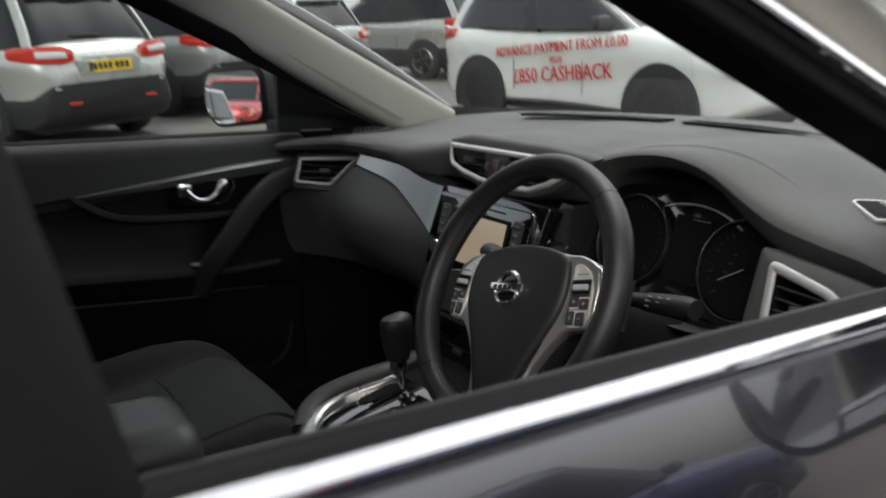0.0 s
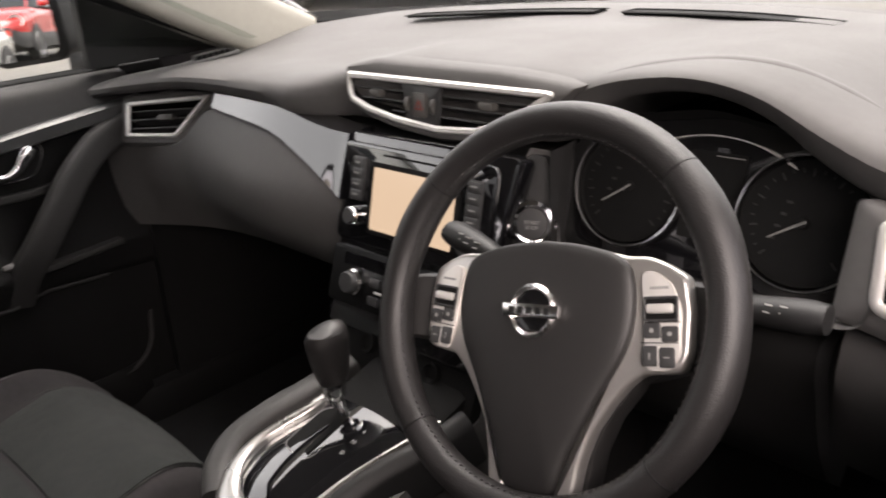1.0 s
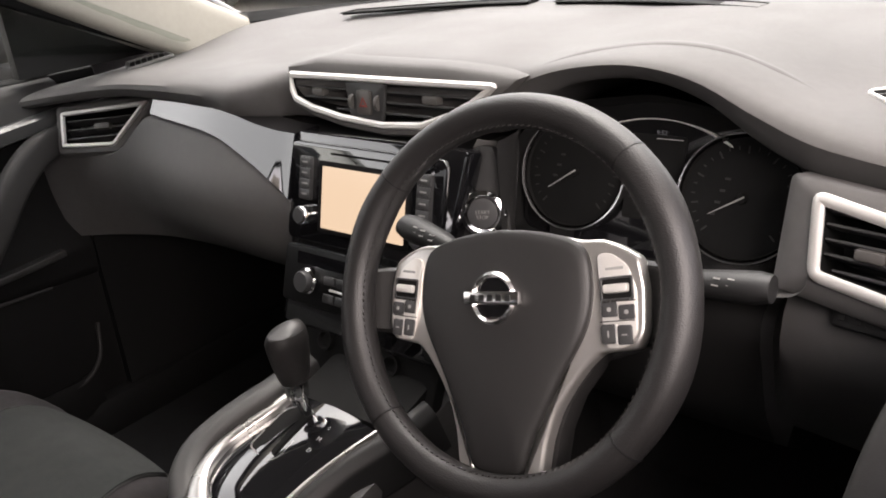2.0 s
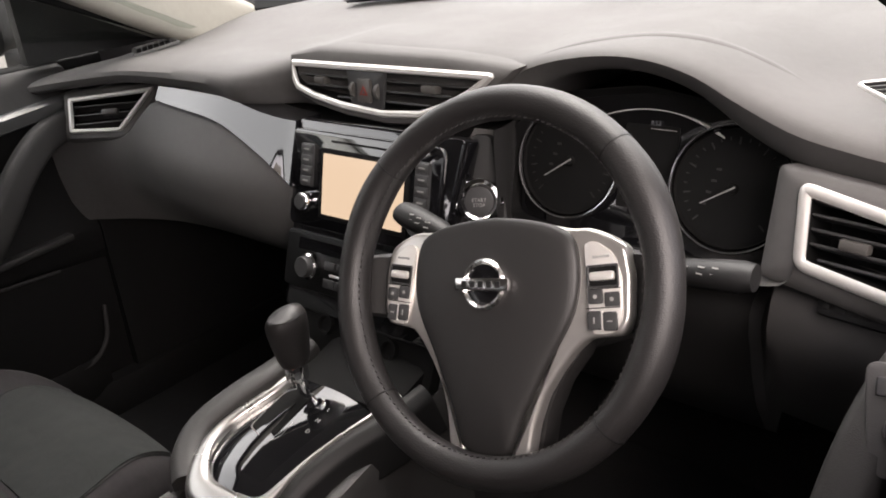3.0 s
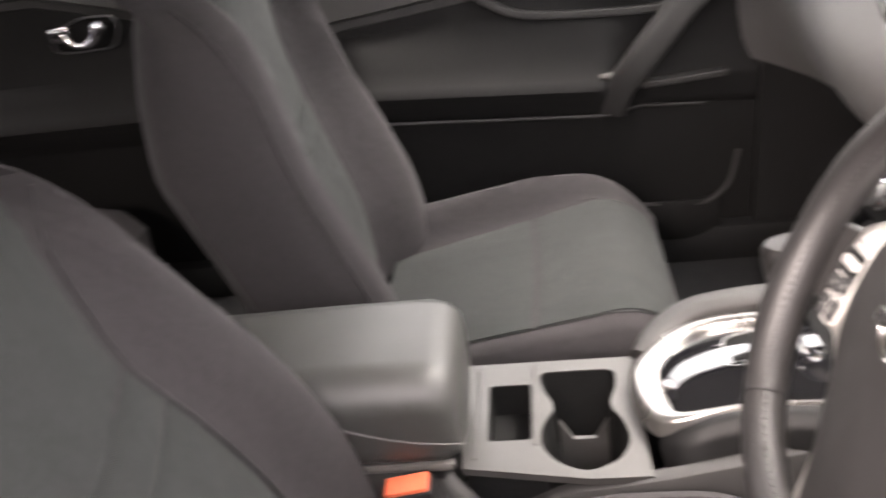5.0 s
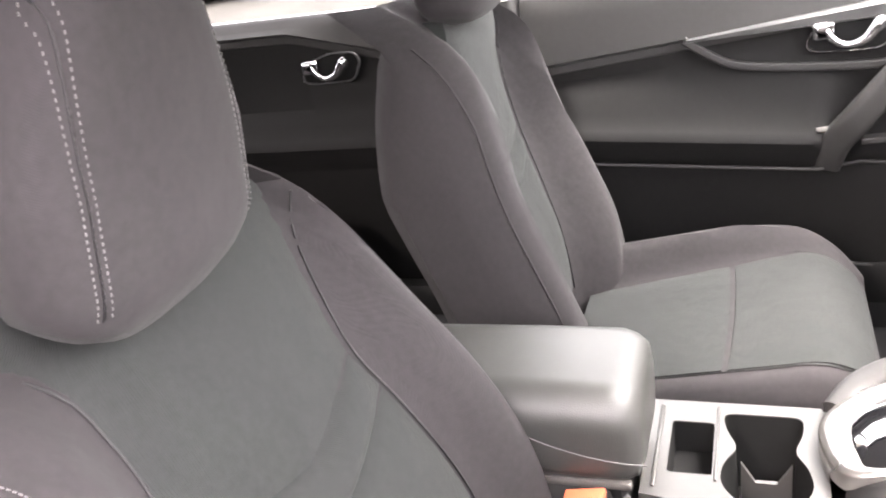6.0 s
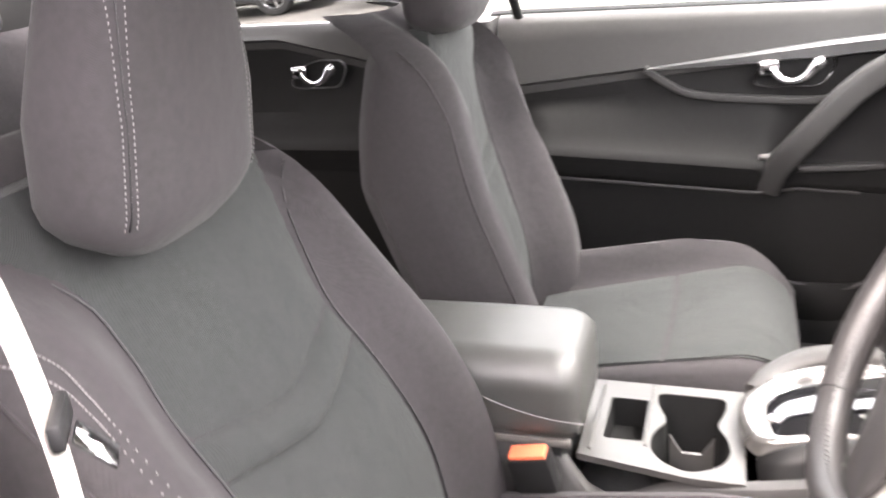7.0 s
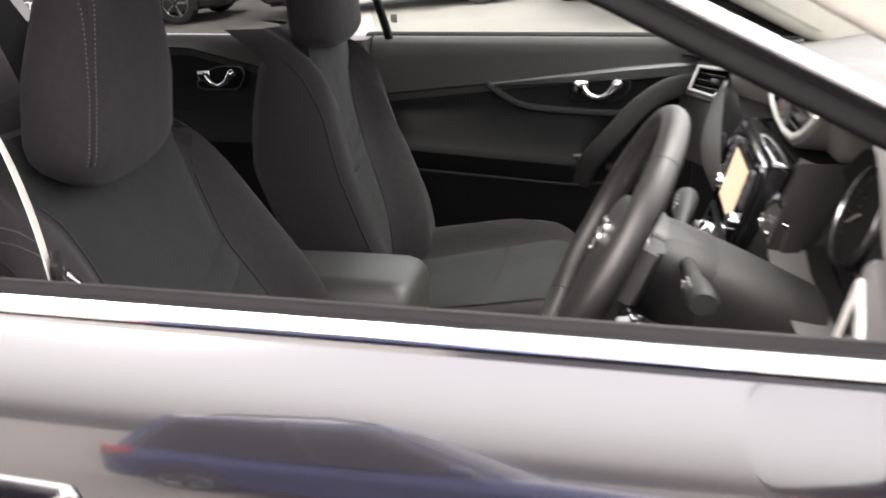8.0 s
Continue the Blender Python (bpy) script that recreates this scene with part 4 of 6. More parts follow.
def seat(name, label, cx, inner, back_y, half, edges, sink, cush, spread, rest, group="front seats"):
    """A bucket seat: backrest with bolsters round a centre panel, cushion, head restraint."""
    st = thing(name, label, "car seat", group)
    yb, hw = table(*back_y), table(*half)
    zs = np.linspace(back_y[0][0], back_y[0][-1], 26)
    top = zs[-1]

    edge_in, edge_out = table(*edges[0]), table(*edges[1])

    def edge(z, side):
        """How far out the centre panel reaches at a height, as a share of the half width."""
        return edge_in(z) if side * inner > 0 else edge_out(z)

    def depth(u, z):
        """Depth of the panel between the bolsters; shoulders fall away towards the top."""
        a, a0 = abs(u), edge(z, u) - .02
        k = min(1, max(0, (a - a0) / max(.05, min(.34, .93 - a0))))
        rise = k * k if sink > .07 and u * inner > 0 else k * k * (3 - 2 * k)
        fall = .055 * max(0, (z - top + .19) / .19) ** 2 * max(0, (a - .45) / .55) if sink > .07 else 0
        return sink * (rise - 1) * (1 - .6 * max(0, (z - top + .12) / .12)) - fall

    rings = []
    for i, z in enumerate(zs):
        w, y, r = hw(z), yb(z), []
        crown = 0.06 * max(0, (z - top + .09) / .09) ** 2.2
        for u in np.linspace(-1, 1, 49):
            e = max(0, (abs(u) - .84) / .16)
            r.append((cx + u * w, y + depth(u, z) - .075 * (1 - math.sqrt(max(0, 1 - e * e))) - crown, z))
        th = .065 + .11 * min(1, (top - z) / .28) ** .7
        for u in np.linspace(1, -1, 13):
            e = max(0, (abs(u) - .6) / .4)
            e2 = max(0, (abs(u) - .84) / .16)
            front = y + depth(u, z) - .075 * (1 - math.sqrt(max(0, 1 - e2 * e2))) - crown
            r.append((cx + u * w * .985, min(front - .012, y - .055 - th + .05 * (1 - math.sqrt(max(0, 1 - e * e))) + crown * .6), z))
        rings.append(r)
    part("backrest", loft(rings), CLOTH_SIDE, st, "dark grey cloth backrest with raised bolsters")

    # centre panel, in a top field and a lower field parted by a slanting seam
    def panel(z0, z1, dip, nm, mt, lab="", edge_of=None):
        rg = []
        for z in np.linspace(z0, z1, 14):
            w, y = hw(z), yb(z)
            t = (z - z0) / (z1 - z0)
            u0, u1 = -edge(z, -1), edge(z, 1)
            puff = .012 * math.sin(math.pi * min(1, max(0, t))) ** .5
            ring = []
            for u in np.linspace(u0, u1, 13):
                v = (u - u0) / (u1 - u0) * 2 - 1
                zz = z + dip * (abs(v) ** 1.3 - .6) * edge_of(t)
                ring.append((cx + u * hw(zz), yb(zz) + depth(.3 * u, zz) + puff * (1 - v ** 6) + .001, zz))
            ring += [(cx + u1 * w, y - sink - .03, z), (cx + u0 * w, y - sink - .03, z)]
            rg.append(ring)
        part(nm, loft(rg), mt, st, lab)

    zl = zs[0] + .05
    mid = .878
    panel(mid + .022, top - .03, .030, "upper_panel", CLOTH, "ribbed charcoal cloth panel", lambda t: 1 - t)
    panel(mid - .018, mid + .019, .030, "middle_band", CLOTH, "plain dark cloth band", lambda t: 1)
    panel(zl, mid - .021, .030, "lower_panel", CLOTH, "ribbed charcoal cloth panel", lambda t: t)
    # piping along the ridge of each bolster, running back over the shoulder, and the panel's seams
    def skin(u, z, out=0.0):
        e = max(0, (abs(u) - .84) / .16)
        return (cx + u * hw(z), yb(z) + depth(u, z) - .075 * (1 - math.sqrt(max(0, 1 - e * e))) - .06 * max(0, (z - top + .09) / .09) ** 2.2 + out, z)

    for s in (-1, 1):
        line = [skin(s * (.945 + .04 * max(0, (z - top + .16) / .12)), z, .0005) for z in np.linspace(zs[0] + .05, top - .05, 24)]
        part("piping", sweep(line, circle(.0022, 6), (1, 0, 0)), CLOTH_SIDE, st)
        line = [skin(s * (edge(z, s) + .012), z, .0022) for z in np.linspace(zs[0] + .05, top - (.11 if inner < 0 else .05), 30)]
        part("panel_seam", sweep(line, circle(.0014, 6), (1, 0, 0)), HARD_BLACK, st)
    # stitched double arc over the shoulder of the outer bolster
    for shift in ((0, .035) if inner < 0 else ()):
        uf = table(range(7), [.99, .93, .86, .79, .775, .78, .80])
        zf = table(range(7), [1.078, 1.070, 1.058, 1.035, 1.01, .98, .90])
        bm = bmesh.new()
        for i in range(50):
            k = 6 * (i + .5) / 50
            ends = [Vector(skin(min(.998, uf(kk) + shift), zf(kk) - shift * .32, .0024)) for kk in (k - .03, k + .03)]
            q = (ends[1] - ends[0]).to_track_quat('X', 'Z').to_matrix().to_4x4()
            q.translation = (ends[0] + ends[1]) / 2
            box(.0028, .0010, .0010, q, bm=bm)
        part("stitching", bm, THREAD, st, "pale double stitching")

    # cushion
    y0, y1, zc, cw = cush
    near, far0, far1, low = spread

    def reach(side, t):
        """Outer edge of the cushion's panel as a share of its half width."""
        return near if side * inner > 0 else far0 + (far1 - far0) * min(1, max(0, t))

    def top_of(t):
        return zc - .012 + .080 * t - .085 * max(0, (t - .72) / .28) ** 2.2

    rings = []
    for y in np.linspace(y0, y1, 26):
        t = (y - y0) / (y1 - y0)
        ring = []
        for u in np.linspace(-1, 1, 41):
            a, a0 = abs(u), reach(u, t) - .03
            high = low if u * inner > 0 else .062
            k = min(1, max(0, (a - a0) / max(.08, min(.26, .95 - a0))))
            e = max(0, (a - .76) / .24)
            ring.append((cx + u * cw * (1 - .16 * (max(0, t - .65) / .35) ** 2), y, top_of(t) + high * k * k * (3 - 2 * k) * (1 - .55 * max(0, t - .55) / .45)
                         - .07 * (1 - math.sqrt(max(0, 1 - e * e)))))
        ring += [(cx + cw * .96, y, zc - .13), (cx - cw * .96, y, zc - .13)]
        rings.append(ring)
    part("cushion", loft(rings), CLOTH_SIDE, st, "dark grey cloth seat cushion with side bolsters")
    ym = y0 + (y1 - y0) * .50
    for nm, a, b in (("cushion_panel", y0 - .03, ym - .0045), ("cushion_panel", ym + .0045, y1 - .02)):
        rg = []
        for y in np.linspace(a, b, 14):
            t, v = max(0, (y - y0) / (y1 - y0)), (y - a) / (b - a)
            puff = .010 * math.sin(math.pi * min(.985, max(.015, v))) ** .45
            nip = 1 - .16 * (max(0, t - .65) / .35) ** 2
            ul, ur = -reach(-1, t), reach(1, t)
            rg.append([(cx + u * cw * nip, y + .012 * (1 - u * u), top_of(t) + .002 + puff * (1 - ((u - ul) / (ur - ul) * 2 - 1) ** 4)) for u in np.linspace(ul, ur, 15)]
                      + [(cx + ur * cw * nip, y, zc - .09), (cx + ul * cw * nip, y, zc - .09)])
        part(nm, loft(rg), CLOTH, st, "ribbed charcoal cloth panel")
    for s in (-1, 1):
        line = []
        for t in np.linspace(.02, .93, 24):
            u = s * (reach(s, t) + .012)
            e = max(0, (abs(u) - .76) / .24)
            line.append((cx + u * cw * (1 - .16 * (max(0, t - .65) / .35) ** 2), y0 + (y1 - y0) * t, top_of(t) + .0035 - .07 * (1 - math.sqrt(max(0, 1 - e * e)))))
        part("panel_seam", sweep(line, circle(.0014, 6), (1, 0, 0)), HARD_BLACK, st)
    part("seat_base", box(cw * 1.7, (y1 - y0) * .9, .12, pose(cx, (y0 + y1) / 2, zc - .18), .02), HARD_BLACK, st, "black plastic seat base")
    for s in (-1, 1):
        part("seat_rail", box(.035, (y1 - y0) * .95, .06, pose(cx + s * cw * .7, (y0 + y1) / 2, .405), .006), HARD_BLACK, st)
        part("seat_leg", box(.04, .08, .10, pose(cx + s * cw * .7, (y0 + y1) / 2 - .1, .45), .006), HARD_BLACK, st)
        part("seat_leg", box(.04, .08, .10, pose(cx + s * cw * .7, (y0 + y1) / 2 + .12, .45), .006), HARD_BLACK, st)

    # head restraint on two posts
    hx, hy, hz, lean, hwid, hh = rest
    mh = pose(hx, hy, hz, lean)
    rings = []
    for t in np.linspace(0, 1, 17):
        z = hh * t
        e = abs(t * 2 - 1)
        g = rest_g(t)
        w = hwid * rest_w(t) * g
        d = .060 * g * (1.0 - .12 * t)
        ring = []
        for i in range(28):
            a = 2 * math.pi * i / 28
            ca, sa = math.cos(a), math.sin(a)
            p = 2 / 3.2
            ring.append(tuple(mh @ Vector((w * math.copysign(abs(ca) ** p, ca), d * math.copysign(abs(sa) ** p, sa), z))))
        rings.append(ring)
    part("head_restraint", loft(rings), CLOTH_SIDE, st, "dark grey cloth head restraint with stitched seams")
    for s in (-1, 1):
        part("post", sweep([tuple(mh @ Vector((s * .06, -.060, -.10))), tuple(mh @ Vector((s * .06, -.035, .03)))], circle(.0065, 12), (0, 1, 0)), CHROME, st, "chrome head restraint post")
        part("post_collar", lathe([(0, .006), (.012, .006), (.013, 0), (.013, -.01)], 18, mh @ pose(s * .06, -.06, -.04)), HARD_BLACK, st)
    return st, mh, hwid, hh


ds, mh, hwid, hh = seat("driver_seat", "charcoal cloth driver's seat with stitched bolsters, reclined backrest", .385, -1,
    ([.56, .64, .73, .837, .93, 1.03, 1.11, 1.17], [-.415, -.425, -.445, -.497, -.568, -.645, -.705, -.735]),
    ([.56, .75, .90, .97, 1.03, 1.06, 1.09, 1.12, 1.17], [.255, .272, .278, .282, .280, .270, .248, .208, .140]),
    (([.56, .72, .85, .91, .955, 1.008, 1.056, 1.17], [.60, .58, .55, .56, .64, .76, .90, .92]),
     ([.56, .87, .93, .99, 1.035, 1.06, 1.08, 1.10, 1.17], [.55, .50, .47, .41, .41, .48, .60, .74, .80])), .062,
    (-.44, .06, .565, .255), (.66, .64, .64, .060), (.402, -.690, 1.074, -9, .130, .296))
# double stitched seam on the head restraint
def rest_pt(x, t, out=0.0):
    g = rest_g(t)
    w = hwid * g * rest_w(t)
    return Vector((x, .060 * g * (1.0 - .12 * t) * max(.02, 1 - min(1, abs(x) / w) ** 3.2) ** (1 / 3.2) + out, hh * t))


for s in (-1, 1):
    bm = bmesh.new()
    for k in (-.0052, .0052):
        for i in range(39):
            t = .15 + .74 * i / 39
            p = rest_pt(s * (.104 - .018 * t) * (1 - .6 * max(0, t - .5) ** 1.6) + k, t, .0002)
            box(.0010, .0008, .0027, mh @ pose(p.x, p.y, p.z), bm=bm)
    part("stitching", bm, THREAD, ds, "pale double stitching")
    line = [tuple(mh @ rest_pt(s * (.104 - .018 * t) * (1 - .6 * max(0, t - .5) ** 1.6), t, -.0004)) for t in np.linspace(.14, .89, 30)]
    part("seam", sweep(line, circle(.0010, 5), (1, 0, 0)), HARD_BLACK, ds)

seat("passenger_seat", "charcoal cloth front passenger seat with upright backrest", -.395, 1,
     ([.56, .64, .71, .80, .90, 1.0, 1.10, 1.15, 1.18], [-.44, -.445, -.458, -.490, -.528, -.555, -.575, -.600, -.63]),
     ([.56, .75, .90, 1.0, 1.08, 1.13, 1.16, 1.18], [.235, .245, .238, .224, .212, .180, .142, .095]),
     (([.56, .67, .78, .89, .96, 1.02, 1.09, 1.18], [.34, .38, .42, .42, .38, .37, .46, .60]),
      ([.56, .67, .78, .89, 1.0, 1.09, 1.18], [.28, .32, .45, .58, .70, .84, .90])), .085,
     (-.48, -.025, .590, .235), (.83, .50, .76, .012), (-.40, -.630, 1.140, 4, .130, .22))

# rear bench
bench = thing("rear_bench", "dark grey cloth rear bench seat", "car seat")
rings = []
for x in np.linspace(-.68, .68, 30):
    k = .03 * math.cos(x * 9)
    rings.append([(x, y + (k if y > -1.6 else 0), z) for y, z in ((-1.10, .42), (-1.08, .60), (-1.12, .645), (-1.20, .66), (-1.50, .63), (-1.56, .68), (-1.66, .95), (-1.72, 1.12), (-1.76, 1.15), (-1.84, 1.13), (-1.80, .42))])
part("bench_body", loft(rings), CLOTH_SIDE, bench)
for x in (-.42, 0, .42):
    part("head_restraint", box(.25, .09, .16, pose(x, -1.80, 1.22, 12), .035, 4), CLOTH_SIDE, bench)

# ---- centre console ----
con = thing("centre_console", "black centre console with silver trim, cup holders and padded armrest", "console")
# side walls and rear box
def con_ring(y):
    z = table([-.72, -.36, -.34, -.20, -.12, 0, .10, .20], [.66, .665, .625, .625, .640, .672, .70, .735])(y)
    w = table([-.72, -.36, -.2, -.1, 0, .1, .2], [.105, .108, .112, .118, .124, .128, .14])(y)
    c = .022
    return [(c - w - .012, y, .42), (c - w, y, z - .02), (c - w + .006, y, z - .004), (c - w + .016, y, z), (c - w + .022, y, z - .002), (c - w + .024, y, z - .14),
            (c + w - .024, y, z - .14), (c + w - .022, y, z - .002), (c + w - .016, y, z), (c + w - .006, y, z - .004), (c + w, y, z - .02), (c + w + .012, y, .42)]


part("console_body", loft([con_ring(y) for y in list(np.linspace(-.72, -.36, 8)) + list(np.linspace(-.345, .20, 24))]), CONSOLE_BLACK, con)
# armrest lid
def arm_ring(y, g, z0):
    w, h = .098 * g, .062
    sec_ = rounded([(-w, -h), (w, -h), (w * 1.0, h * .55), (w * .72, h), (-w * .72, h), (-w, h * .55)], .034, 6)
    return [(.040 + x, y, z0 + zz * g) for x, zz in sec_]


part("armrest", loft([arm_ring(y, g, z) for y, g, z in ((-.72, .85, .725), (-.705, .97, .727), (-.62, 1, .730), (-.47, 1, .733), (-.364, 1, .733), (-.346, .965, .730), (-.333, .88, .727), (-.328, .70, .724))]), ARM_LEATHER, con, "padded grey-black armrest lid")
seam = [(.1395, y, .712 + .025 * ((y + .33) / .12) ** 2 * (1 if y < -.33 else .2)) for y in np.linspace(-.46, -.32, 12)]
part("armrest_seam", sweep(seam, circle(.0008, 5), (1, 0, 0)), THREAD, con)
part("box_trim", box(.012, .36, .012, pose(.128, -.52, .672), .004), BUTTON, con, "grey edge strip")
part("box_side", box(.20, .36, .2, pose(.03, -.53, .575), .015), HARD_BLACK, con)
# tray plate with a phone slot and one waisted cup well
zt = .640
slot_o = rounded([(-.044, -.309), (.060, -.309), (.060, -.255), (-.044, -.255)], .006, 3)
cup_o = rounded([(-.067, -.246), (-.030, -.240), (.004, -.224), (.034, -.243), (.070, -.246), (.100, -.228), (.118, -.192), (.100, -.154), (.070, -.138), (.034, -.143), (.004, -.160), (-.030, -.147), (-.067, -.145)], .016, 4)


def holed_plate(outer, holes, z, th):
    """A plate with openings cut through it."""
    bm = bmesh.new()
    for o in [outer] + holes:
        vs = [bm.verts.new((x, y, z)) for x, y in o]
        for i in range(len(vs)):
            bm.edges.new((vs[i - 1], vs[i]))
    bmesh.ops.triangle_fill(bm, use_beauty=True, use_dissolve=False, edges=bm.edges[:])
    r = bmesh.ops.extrude_face_region(bm, geom=bm.faces[:])
    bmesh.ops.translate(bm, vec=(0, 0, -th), verts=[v for v in r["geom"] if isinstance(v, bmesh.types.BMVert)])
    return bm


def well(o, z, depth, taper):
    c = Vector((sum(p[0] for p in o) / len(o), sum(p[1] for p in o) / len(o)))
    g = lambda k, zz: [(c.x + (x - c.x) * k, c.y + (y - c.y) * k, zz) for x, y in o]
    bm = loft([g(1.0, z), g(1 - taper * .5, z - depth * .7), g(1 - taper, z - depth)], True, False)
    bm.verts.ensure_lookup_table()
    bm.faces.new([bm.verts[i] for i in range(2 * len(o), 3 * len(o))])
    return bm


part("tray_plate", holed_plate([(-.090, -.338), (.103, -.338), (.128, -.190), (.128, -.122), (-.090, -.122)], [slot_o, cup_o], zt, .010), TRAY, con, "grey satin tray plate with openings", smooth=False)
part("slot_well", well(slot_o, zt - .002, .045, .06), DARK_HOLE, con)
part("cup_well", well(cup_o, zt - .002, .105, .20), DARK_HOLE, con, "black double cup well")
part("tray_rib", box(.165, .005, .004, pose(.008, -.3235, zt + .001), .0015), TRAY, con)
part("tray_rib", box(.150, .004, .004, pose(-.004, -.2505, zt + .001), .0015), TRAY, con)
part("cup_divider", loft([[(x - .006, y, .535), (x - .003, y, z), (x + .003, y, z), (x + .006, y, .535)] for x, y, z in ((.004, -.222, .618), (.008, -.205, .592), (.008, -.178, .592), (.004, -.161, .618))]), TRAY, con, "grey ridge between the two cup wells")
# gate: piano black panel in a silver U
def gate_z(y):
    return .668 + (y + .115) * .29


def gate_pt(x, y, dz=0.0):
    return (x, y, gate_z(y) + dz)


U_LINE = [(-.049, .075, .007), (-.056, .045, .008), (-.070, .005, .009), (-.077, -.028, .010), (-.072, -.062, .012), (-.052, -.092, .016), (-.024, -.111, .019), (.015, -.1125, .018), (.050, -.107, .015),
          (.071, -.098, .012), (.080, -.080, .008), (.086, -.035, .005), (.094, .0, .004), (.108, .040, .0035), (.122, .075, .0035), (.136, .110, .003)]
u_path = curve(U_LINE, 6)
n = len(u_path)
rings = []
for i, p in enumerate(u_path):
    a, b = u_path[max(0, i - 1)].copy(), u_path[min(n - 1, i + 1)].copy()
    w = p.z
    t = b - a
    nrm = Vector((-t.y, t.x)).normalized()
    rings.append([gate_pt(p.x + nrm.x * w * u, p.y + nrm.y * w * u, v) for u, v in ((-1, -.02), (-1, .0), (-.85, .0035), (-.5, .0062), (.3, .0066), (.8, .004), (1, .0005), (1, -.02))])
part("gate_trim", loft(rings), GATE_SILVER, con, "satin silver U-shaped trim round the gear gate")
GATE_L = table([-.108, -.098, -.080, -.055, -.028, .005, .045, .110], [-.020, -.040, -.058, -.070, -.074, -.067, -.053, -.040])
GATE_R = table([-.108, -.098, -.080, -.035, 0, .04, .075, .110], [.050, .066, .077, .084, .092, .106, .120, .134])


def gate_top(x, y):
    """Height of the crowned panel."""
    u = 2 * (x - GATE_L(y)) / (GATE_R(y) - GATE_L(y)) - 1
    return gate_z(y) - .008 + .017 * (1 - u * u) * min(1, max(0, (y + .112) / .035)) ** .5


rings = []
for y in np.linspace(-.107, .078, 28):
    xs_ = [GATE_L(y) + (GATE_R(y) - GATE_L(y)) * k / 20 for k in range(21)]
    rings.append([(x, y, gate_top(x, y)) for x in xs_] + [(xs_[-1], y, gate_z(y) - .03), (xs_[0], y, gate_z(y) - .03)])
part("gate_panel", loft(rings), PIANO, con, "crowned piano black gear gate panel")
mg = plane_at(gate_pt(.010, .03, .0085), (1, 0, 0), (0, 1, .29))
slot = rounded([(-.036, -.050), (.010, -.060), (.022, -.046), (.020, .026), (-.012, .038), (-.034, .020)], .009)
part("gate_rim", ring_frame(slot, [(x * .95, y * .965) for x, y in slot], .0022, mg @ pose(-.005, 0, -.002), .0008), GATE_SILVER, con)
part("gate_well", slab([(x * .95, y * .965) for x, y in slot], .0012, mg @ pose(-.005, 0, -.002)), DARK_HOLE, con)
part("gate_track", slab(rounded([(.0, -.045), (.008, -.048), (.010, .028), (-.004, .030)], .004), .002, mg @ pose(0, 0, .0002)), DARK_HOLE, con)
for i, ch in enumerate("DNRP"):
    lettering("position_letter", ch, .009, mg @ pose(.046, -.020 + .020 * i, -.0018), LEGEND_DIM, con)
# matt bridge from the panel up to the dash
rings = []
for y in np.linspace(.079, .185, 10):
    x0, x1 = GATE_L(min(y, .11)) - .004, GATE_R(min(y, .11)) + .002
    z = gate_z(y) + .004
    rings.append([(x0, y, z - .05), (x0, y, z - .004), (x0 + .012, y, z + .001), (.5 * (x0 + x1), y, z + .003), (x1 - .012, y, z + .001), (x1, y, z - .004), (x1, y, z - .05)])
part("bridge", loft(rings), DARK_HOLE, con, "matt black bridge under the centre stack")
# padded side rails of the console beside the gate
for s in (-1, 1):
    line = [((GATE_L(y) - .036 if s < 0 else GATE_R(y) + .017), y, gate_z(y) + dz) for y, dz in ((-.105, -.012), (-.08, -.002), (-.04, .005), (.02, .007), (.08, .004), (.14, .0))]
    part("side_rail", sweep(curve(line, 4), rounded([(-.022, -.06), (.024, -.06), (.022, .006), (.008, .014), (-.012, .012), (-.022, .002)] if s < 0 else [(-.014, -.07), (.024, -.07), (.012, -.014), (.0, -.002), (-.010, -.001), (-.014, -.006)], .006)), CONSOLE_BLACK if s < 0 else HARD_BLACK, con)
# gear lever
gl = thing("gear_lever", "black leather gear knob on a chrome shaft", "gear lever", at=(.010, .010, -.004))
part("shaft", sweep([(.005, .050, .700), (-.002, .042, .745), (-.006, .040, .775)], circle(.0085, 14), (0, 1, 0)), CHROME, gl, "chrome shaft")
part("collar", lathe([(.010, 0), (.0155, .004), (.016, .018), (.014, .028), (.010, .030)], 20, pose(-.006, .040, .756)), CHROME, gl)
kr = []
for t, sx, sy in ((0, .010, .012), (.05, .019, .022), (.2, .0225, .026), (.45, .0245, .030), (.7, .0255, .033), (.85, .0245, .033), (.95, .019, .028), (1.0, .008, .012)):
    c = Vector((-.006 + .012 * t, .040 - .012 * t, .780 + .090 * t))
    kr.append([(c.x + .92 * sx * math.cos(a), c.y + .92 * sy * math.sin(a), c.z + .004 * math.sin(a) * t) for a in np.linspace(0, 2 * math.pi, 25)[:-1]])
part("knob", loft(kr), LEATHER, gl, "black leather knob")
line = [(.006 + .0255 * math.cos(a) * .75, .030 + .034 * math.sin(a) * .75, .8625) for a in np.linspace(0, 2 * math.pi, 25)[:-1]]
part("knob_seam", sweep(line, circle(.0009, 5), (0, 0, 1), closed=True), HARD_BLACK, gl)
